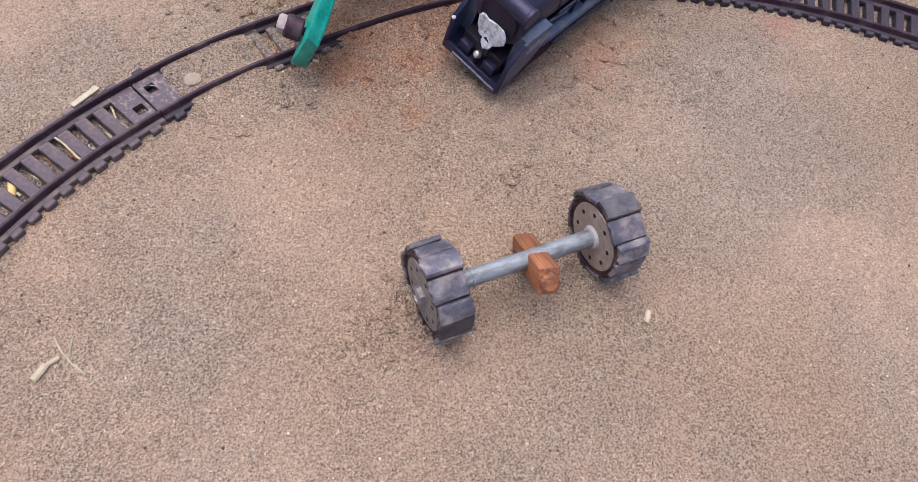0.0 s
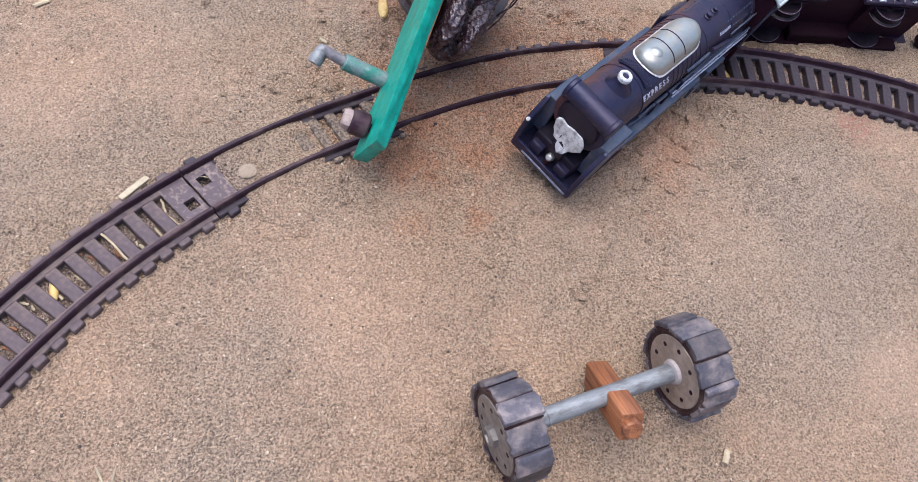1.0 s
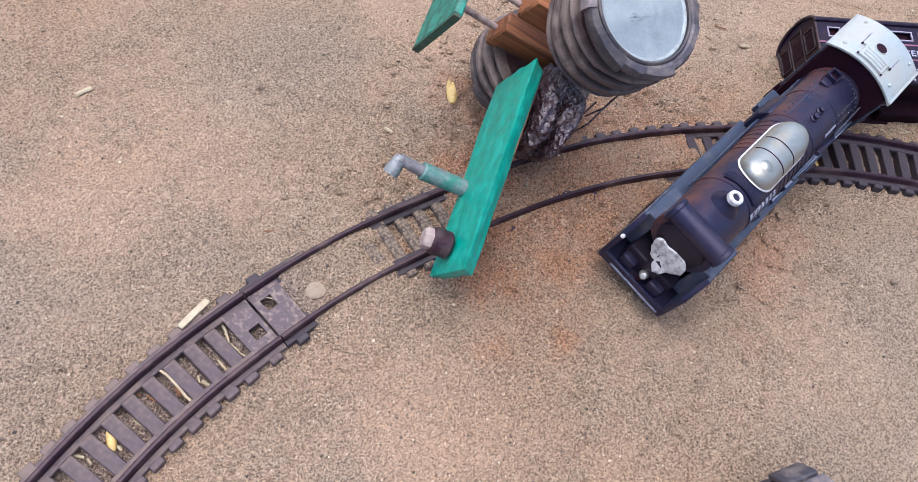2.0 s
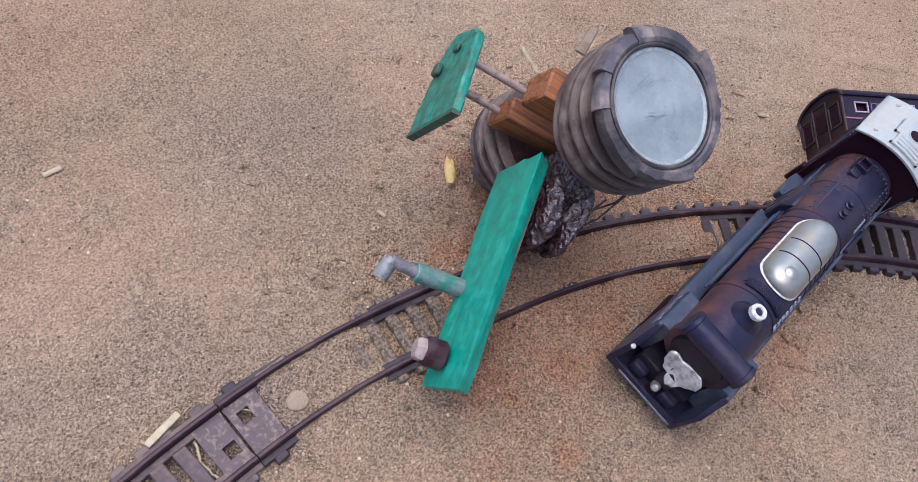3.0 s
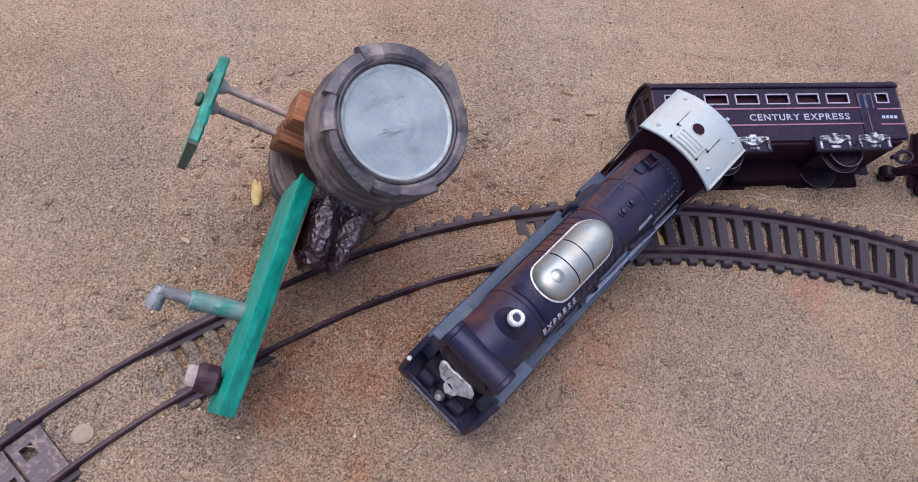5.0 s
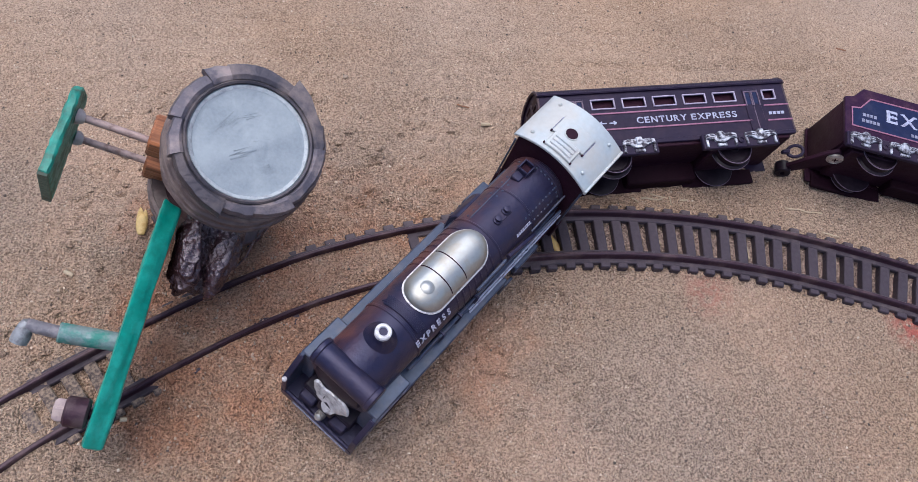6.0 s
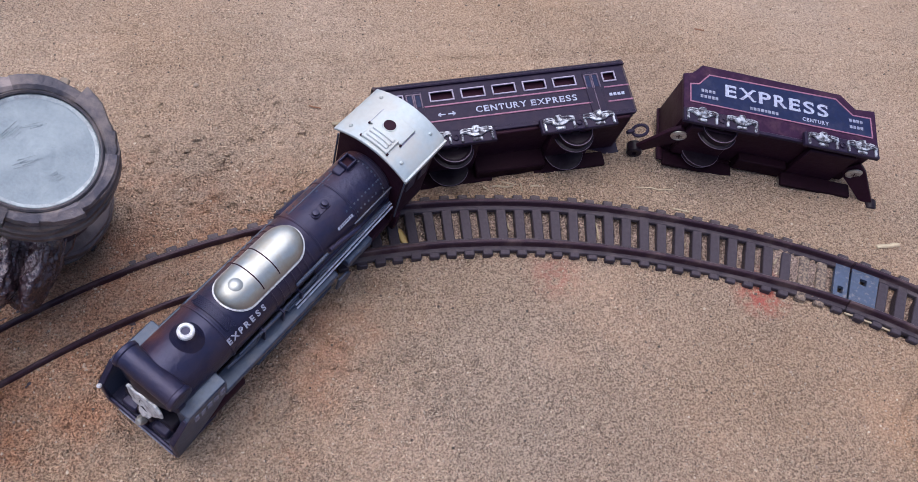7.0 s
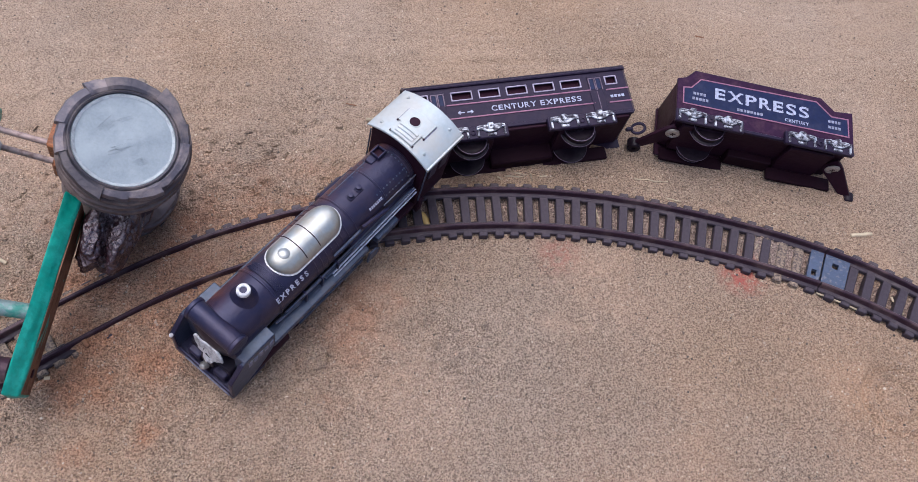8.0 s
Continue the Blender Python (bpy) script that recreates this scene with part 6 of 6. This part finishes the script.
def front_wheel(x, face, mat, label, turn, camber, W, yaw_=0):
    """A wheel with ribbed rubber round it; x is its face turned to the pipe, face its outward way, W its width."""
    m = Matrix.Translation(mm(x, 0, 0)) @ pose(0, 0, 0, 0, 0, yaw_) @ pose(0, 0, 0, 0, 90 * face - camber, 0) @ pose(0, 0, 0, 0, 0, turn)
    wheel = part("front_wheel", lathe(B(), [(14 * MM, 1 * MM), (18.6 * MM, 0.4 * MM), (19.6 * MM, 1.0 * MM), (19.6 * MM, (W - 1) * MM), (18.6 * MM, (W - 0.3) * MM), (14 * MM, (W - 0.9) * MM)], m, 40, 0.01), RUBBER_DARK, axle_thing, "dark rubber wheel body")
    for h, f in ((0.6, -1), (W - 0.5, 1)):
        disc = part("wheel_disc", lathe(B(), [(0, h * MM + f * 0.5 * MM), (16.6 * MM, h * MM + f * 0.45 * MM), (17.2 * MM, h * MM - f * 0.6 * MM)], m, 40), mat if f < 0 else HUBGREY, wheel, label if f < 0 else "grey metal disc")
        for i in range(8):
            a = 2 * math.pi * (i + 0.3) / 8
            hole = lathe(B(), [(0, 0), (1.1 * MM, 0), (1.2 * MM, -0.3 * MM)], m @ Matrix.Translation((12.6 * MM * math.cos(a), 12.6 * MM * math.sin(a), (h + f * 0.56) * MM)) @ pose(0, 0, 0, 0 if f > 0 else 180, 0, 0), 12)
            part("disc_hole", hole, DEEP, disc)
        if f > 0:
            part("hub_nut", lathe(B(), [(4.6 * MM, 0), (4.6 * MM, 2.4 * MM), (3.4 * MM, 3.2 * MM), (3.2 * MM, 2.4 * MM), (0, 2.4 * MM)], m @ Matrix.Translation((0, 0, (h + 0.3) * MM)), 6), HUBGREY, disc)
        else:
            part("hub_collar", lathe(B(), [(6 * MM, 0), (5.4 * MM, -1.6 * MM), (4.5 * MM, -2 * MM)], m @ Matrix.Translation((0, 0, (h - 0.3) * MM)), 20), CAPGREY, disc)
    # ragged rubber treads nailed on, every second one proud, each with a thinner one showing beneath it
    n, r = 12, random.Random(int(x) + 90)
    turn_ = 0.0
    for i in range(n):
        step = 360 / n * (1 + 0.18 * math.sin(i * 2.9 + x))
        wdt = math.radians(step) * 20.4 / 2 * r.uniform(0.9, 1.0)
        proud = i % 2 == 0
        e0, e1 = r.uniform(-1.6, 0.6), r.uniform(-1.4, 1.6)
        up, tilt = (r.uniform(0.2, 0.8), r.uniform(2, 7)) if proud else (r.uniform(-1.0, -0.5), r.uniform(-1, 5))
        at = m @ pose(0, 0, 0, 0, 0, turn_ + step / 2)
        for low, grow, thick, stuff in ((18.4, 0.35, 1.7, RUBBER_DARK), (19.4 + up, 0.0, 2.3, RUBBER)):
            bm = B()
            box(bm, *mm(-wdt - grow, wdt + grow, low, low + thick, e0 * (1 - grow), W + e1 * (1 - grow)), 0.35 * MM)
            bmesh.ops.subdivide_edges(bm, edges=[e for e in bm.edges if e.calc_length() > 4 * MM], cuts=5, use_grid_fill=True)
            for v in bm.verts:
                c = v.co
                # worn ends, grooves along the tread and a sag over the wheel's curve
                bite = noise.noise((c.x * 420, i * 1.7 + x, 2.0)) * 0.0013
                c.z += bite if c.z > W * 0.0005 else -bite
                c.y += 0.0005 * noise.noise((c.x * 900, c.z * 70, i + x)) + 0.0003 * noise.noise((c.x * 300, c.z * 300, i)) - c.x * c.x * 16
            bmesh.ops.transform(bm, matrix=at @ Matrix.Translation(mm(0, low, 0)) @ pose(0, 0, 0, 0, 0, tilt if stuff is RUBBER else 0) @ Matrix.Translation(mm(0, -low, 0)), verts=bm.verts)
            part("tread_block" if stuff is RUBBER else "tread_backing", bm, stuff, wheel)
        turn_ += step
    return wheel


front_wheel(32.0, 1, HUBBROWN, "dusty brown disc with small holes", 10, 0, 16.0)
front_wheel(-38.8, -1, HUBBROWN, "dusty brown disc with small holes", 22, 2, 15.0)


# ---- small things lying on the sand ----
def at_ground(x, y, up=0.0):
    return Vector((x, y, lie(x, y) + up))


def stick(name, x0, y0, x1, y1, w, label, mat=STRAW, lift=0.0, category="straw"):
    p, q = at_ground(x0, y0, w * 0.4 + lift), at_ground(x1, y1, w * 0.4 + lift)
    bm = B()
    n = 5
    side_ = (q - p).cross(Vector((0, 0, 1))).normalized()
    pts = [p + (q - p) * i / n + side_ * (0.06 * (q - p).length * noise.noise((x0 * 90, i * 0.8, y0 * 70))) - (p + q) / 2 for i in range(n + 1)]
    tube(bm, pts, w / 2, 6)
    for v in bm.verts:
        v.co.z *= 0.6
    ob = new(name, mesh_of(bm, name, mat))
    ob.location = (p + q) / 2
    return tagged(ob, label, category)


sp, sq = at_ground(-0.120, 0.286, 0.0035), at_ground(-0.111, 0.300, 0.0035)
bm = box(B(), -0.0015, 0.0015, -0.0006, 0.0006, 0, (sq - sp).length, 0.0003)
splinter = new("wood_splinter", mesh_of(roughen(bm, 0.0002, 300, 2), "wood_splinter", PALEWOOD))
splinter.matrix_world = Matrix.Translation(sp) @ ((sq - sp).to_track_quat("Z", "Y").to_matrix().to_4x4())
tagged(splinter, "pale flat wood splinter lying beside the track", "splinter")
stick("wood_splinter", -0.192, 0.402, -0.186, 0.407, 0.0026, "pale short wood splinter lying on sand", category="splinter")
stick("straw", -0.101, 0.1643, -0.092, 0.1543, 0.0011, "thin dry straw lying on sand")
stick("straw", -0.092, 0.1543, -0.085, 0.1493, 0.0010, "thin dry straw lying on sand")
stick("straw", -0.094, 0.1663, -0.093, 0.1563, 0.0008, "thin dry straw lying on sand")
stick("wood_chip", -0.104, 0.1453, -0.101, 0.1523, 0.0034, "pale split wood chip lying on sand", category="wood chip")
stick("wood_chip", -0.101, 0.1523, -0.097, 0.1563, 0.0022, "pale split wood chip lying on sand", category="wood chip")
stick("wood_chip", 0.1614, 0.183, 0.1634, 0.189, 0.0030, "small pale wood chip lying on sand", STRAW, category="wood chip")
stick("straw", 0.472, 0.394, 0.487, 0.394, 0.0026, "flat pale straw lying on sand")
stick("straw", 0.029, 0.525, 0.038, 0.506, 0.0026, "flat pale straw lying on sand")
stick("straw", -0.125, 0.268, -0.108, 0.255, 0.0012, "curved pale straw lying across the sleepers", lift=0.0034)
stick("straw", -0.104, 0.292, -0.099, 0.282, 0.0011, "bent pale straw beside the track joint", lift=0.0015)
stick("straw", -0.099, 0.282, -0.091, 0.276, 0.0010, "bent pale straw beside the track joint", lift=0.0015)
stick("twig", 0.417, 0.574, 0.423, 0.5715, 0.0014, "short dark twig lying on sand", RAWWOOD, category="twig")
stick("straw", 0.433, 0.354, 0.459, 0.339, 0.0013, "thin pale stick lying beside the track", lift=0.001)
stick("straw", 0.481, 0.349, 0.484, 0.337, 0.0016, "pale straw caught between the sleepers", lift=0.0015)
stick("twig", 0.155, 0.517, 0.162, 0.514, 0.001, "short dark twig lying on sand", RAWWOOD, category="twig")
stick("wood_chip", 0.168, 0.5015, 0.173, 0.501, 0.0024, "tiny pale wood chip lying on sand", category="wood chip")
stick("straw", 0.340, 0.445, 0.362, 0.441, 0.0010, "thin dry straw lying on sand")
stick("straw", -0.097, 0.303, -0.079, 0.304, 0.0006, "long thin straw lying over the track joint", lift=0.004)
stick("twig", -0.093, 0.338, -0.075, 0.341, 0.0008, "thin brown twig lying on sand", RAWWOOD, category="twig")
stick("wood_chip", -0.0065, 0.332, -0.0035, 0.3322, 0.0022, "tiny pale wood chip lying on sand", category="wood chip")
stick("bark_flake", 0.0125, 0.35, 0.0155, 0.346, 0.0028, "small brown bark flake lying on sand", RAWWOOD, category="bark")
stick("wood_chip", -0.042, 0.4055, -0.038, 0.403, 0.0022, "tiny pale wood chip lying on sand", category="wood chip")
for x0, y0, x1, y1, w in ((0.255, 0.451, 0.267, 0.45, 0.0012), (0.261, 0.454, 0.27, 0.451, 0.0009), (0.272, 0.452, 0.272, 0.446, 0.0009), (0.253, 0.448, 0.25, 0.451, 0.001), (0.277, 0.449, 0.282, 0.449, 0.0012), (0.357, 0.428, 0.366, 0.425, 0.0011)):
    stick("straw", x0, y0, x1, y1, w, "broken pale straw lying between coach and track")
rng = random.Random(7)
for i in range(22):
    a_, off = 139.10 + (i % 11) * PITCH + rng.uniform(-0.2, 0.2), rng.uniform(-8, 8)
    p, da_, do_ = on_ring(a_, off * MM), rng.uniform(-0.25, 0.25), rng.choice((-1, 1)) * rng.uniform(2.5, 6)
    q = on_ring(a_ + da_, (off + do_) * MM)
    stick("straw", p.x, p.y, q.x, q.y, rng.uniform(0.0009, 0.0019), "broken dry straw lying between the sleepers", rng.choice((STRAW, RAWWOOD, RAWWOOD, STRAW)), lift=0.0006)
for i in range(5):
    a_ = 61.23 + PITCH * (3 + 5 * i)
    p, q = on_ring(a_, rng.uniform(-7, 7) * MM), on_ring(a_ + 0.15, rng.uniform(-7, 7) * MM)
    stick("straw", p.x, p.y, q.x, q.y, 0.0008, "broken dry straw lying between the sleepers", STRAW, lift=0.0006)
bm = bmesh.new()
bmesh.ops.create_icosphere(bm, subdivisions=3, radius=0.0047)
for v in bm.verts:
    v.co = Vector((v.co.x, v.co.y * 0.9, v.co.z * 0.2)) + Vector(noise.noise_vector(v.co * 200)) * 0.0004
dark = new("pebble", mesh_of(bm.copy(), "pebble", PEBBLE))
dark.scale = (0.35, 0.35, 0.7)
dark.location = at_ground(0.09, 0.535, 0.0004)
tagged(dark, "small grey pebble lying on sand", "pebble")
stone = new("pebble", mesh_of(bm, "pebble", PEBBLE))
stone.location = at_ground(-0.066, 0.309, 0.0004)
tagged(stone, "round pale grey pebble half sunk between the rails", "pebble")


# loose grit strewn over the sand
def grit(count, seed):
    r = np.random.default_rng(seed)
    base = bmesh.new()
    bmesh.ops.create_icosphere(base, subdivisions=1, radius=1.0)
    bv = np.array([v.co[:] for v in base.verts])
    bf = [[v.index for v in f.verts] for f in base.faces]
    base.free()
    px, py = r.uniform(-0.3, 0.62, count), r.uniform(0.07, 0.66, count)
    size = 0.00028 + 0.0005 * r.random(count) ** 3
    at = np.stack((px, py, [lie(x, y) for x, y in zip(px, py)] + size * 0.25), 1)
    verts = bv[None] * (size[:, None, None] * r.uniform(0.6, 1.2, (count, 1, 3))) + r.normal(0, 0.12, (count, *bv.shape)) * size[:, None, None] + at[:, None]
    faces = (np.array(bf)[None] + len(bv) * np.arange(count)[:, None, None]).reshape(-1, 3)
    me = bpy.data.meshes.new("grit")
    me.from_pydata(verts.reshape(-1, 3).tolist(), [], faces.tolist())
    me.materials.append(GRIT)
    ob = new("grit", me)
    return tagged(ob, "loose pale and dark sand grains strewn on the ground", "grit", kind="stuff")


grit(42000, 5)


# crumbs of caked sand round the tractor and the locomotive
def crumbs(count, seed):
    r = random.Random(seed)
    bm = B()
    for i in range(count):
        cx, cy, w = r.choice(((0.0, 0.41, 0.05), (0.02, 0.46, 0.045), (0.08, 0.4, 0.06), (0.16, 0.35, 0.04), (-0.02, 0.35, 0.05), (0.13, 0.45, 0.05), (0.1, 0.3, 0.05), (0.04, 0.178, 0.02)))
        x, y, size = r.gauss(cx, w * 0.7), r.gauss(cy, w * 0.7), 0.0006 + 0.0022 * r.random() ** 3
        if abs(math.hypot(x - RING.x, y - RING.y) - R0) < 0.021:
            continue
        made = bmesh.ops.create_icosphere(bm, subdivisions=1, radius=1.0)["verts"]
        k = Vector((r.uniform(0.7, 1.4), r.uniform(0.7, 1.2), r.uniform(0.5, 0.8))) * size
        turn, at = Matrix.Rotation(r.uniform(0, 6.3), 3, "Z"), at_ground(x, y, size * 0.15)
        for v in made:
            q = v.co * (1 + 0.35 * r.uniform(-1, 1))
            v.co = at + turn @ Vector((q.x * k.x, q.y * k.y, q.z * k.z))
    ob = new("sand_crumbs", mesh_of(bm, "sand_crumbs", SAND))
    return tagged(ob, "small crumbs of caked orange sand strewn on the ground", "sand crumbs", kind="stuff")


crumbs(1800, 11)


def husk(x, y, turn, size, label):
    """A dry shell split into pointed leaves, its stalk end closed."""
    ob = thing("seed_husk", Matrix.Translation(at_ground(x, y, 0.0008)) @ pose(0, 0, 0, 0, 0, turn), label, "seed husk")
    for k, (lean, wide, long_) in enumerate(((-5, 0.12, 0.92), (5, 0.13, 1.0), (0, 0.16, 0.8))):
        bm, rows_ = B(), []
        for i in range(9):
            u = i / 8
            w = size * wide * math.sin(math.pi * min(1.0, 0.12 + 0.88 * u)) ** 0.8 + size * 0.012
            rows_.append([bm.verts.new((w * math.sin(v), size * long_ * (u - 0.5) - size * (1 - long_) / 2, size * 0.02 * k + w * 0.75 * math.cos(v) + d)) for d in (0.0, -0.0004) for v in [-1.35 + 2.7 * j / 8 for j in range(9)]])
        for p, q in zip(rows_, rows_[1:]):
            for j in range(18):
                bm.faces.new((p[j], p[(j + 1) % 18], q[(j + 1) % 18], q[j]))
        bm.faces.new(rows_[0]), bm.faces.new(rows_[-1])
        part("husk_leaf", bm, HUSK, ob).matrix_local = Matrix.Translation((0, -size * 0.4, 0)) @ pose(0, 0, 0, 0, 0, lean) @ Matrix.Translation((0, size * 0.4, 0))
    return ob


husk(-0.009, 0.431, 4, 0.0165, "yellow open seed husk lying on sand")
husk(0.2008, 0.4225, 20, 0.0135, "yellow dry husk lying between the sleepers")
husk(-0.137, 0.239, 20, 0.011, "yellow dry husk lying between the sleepers")
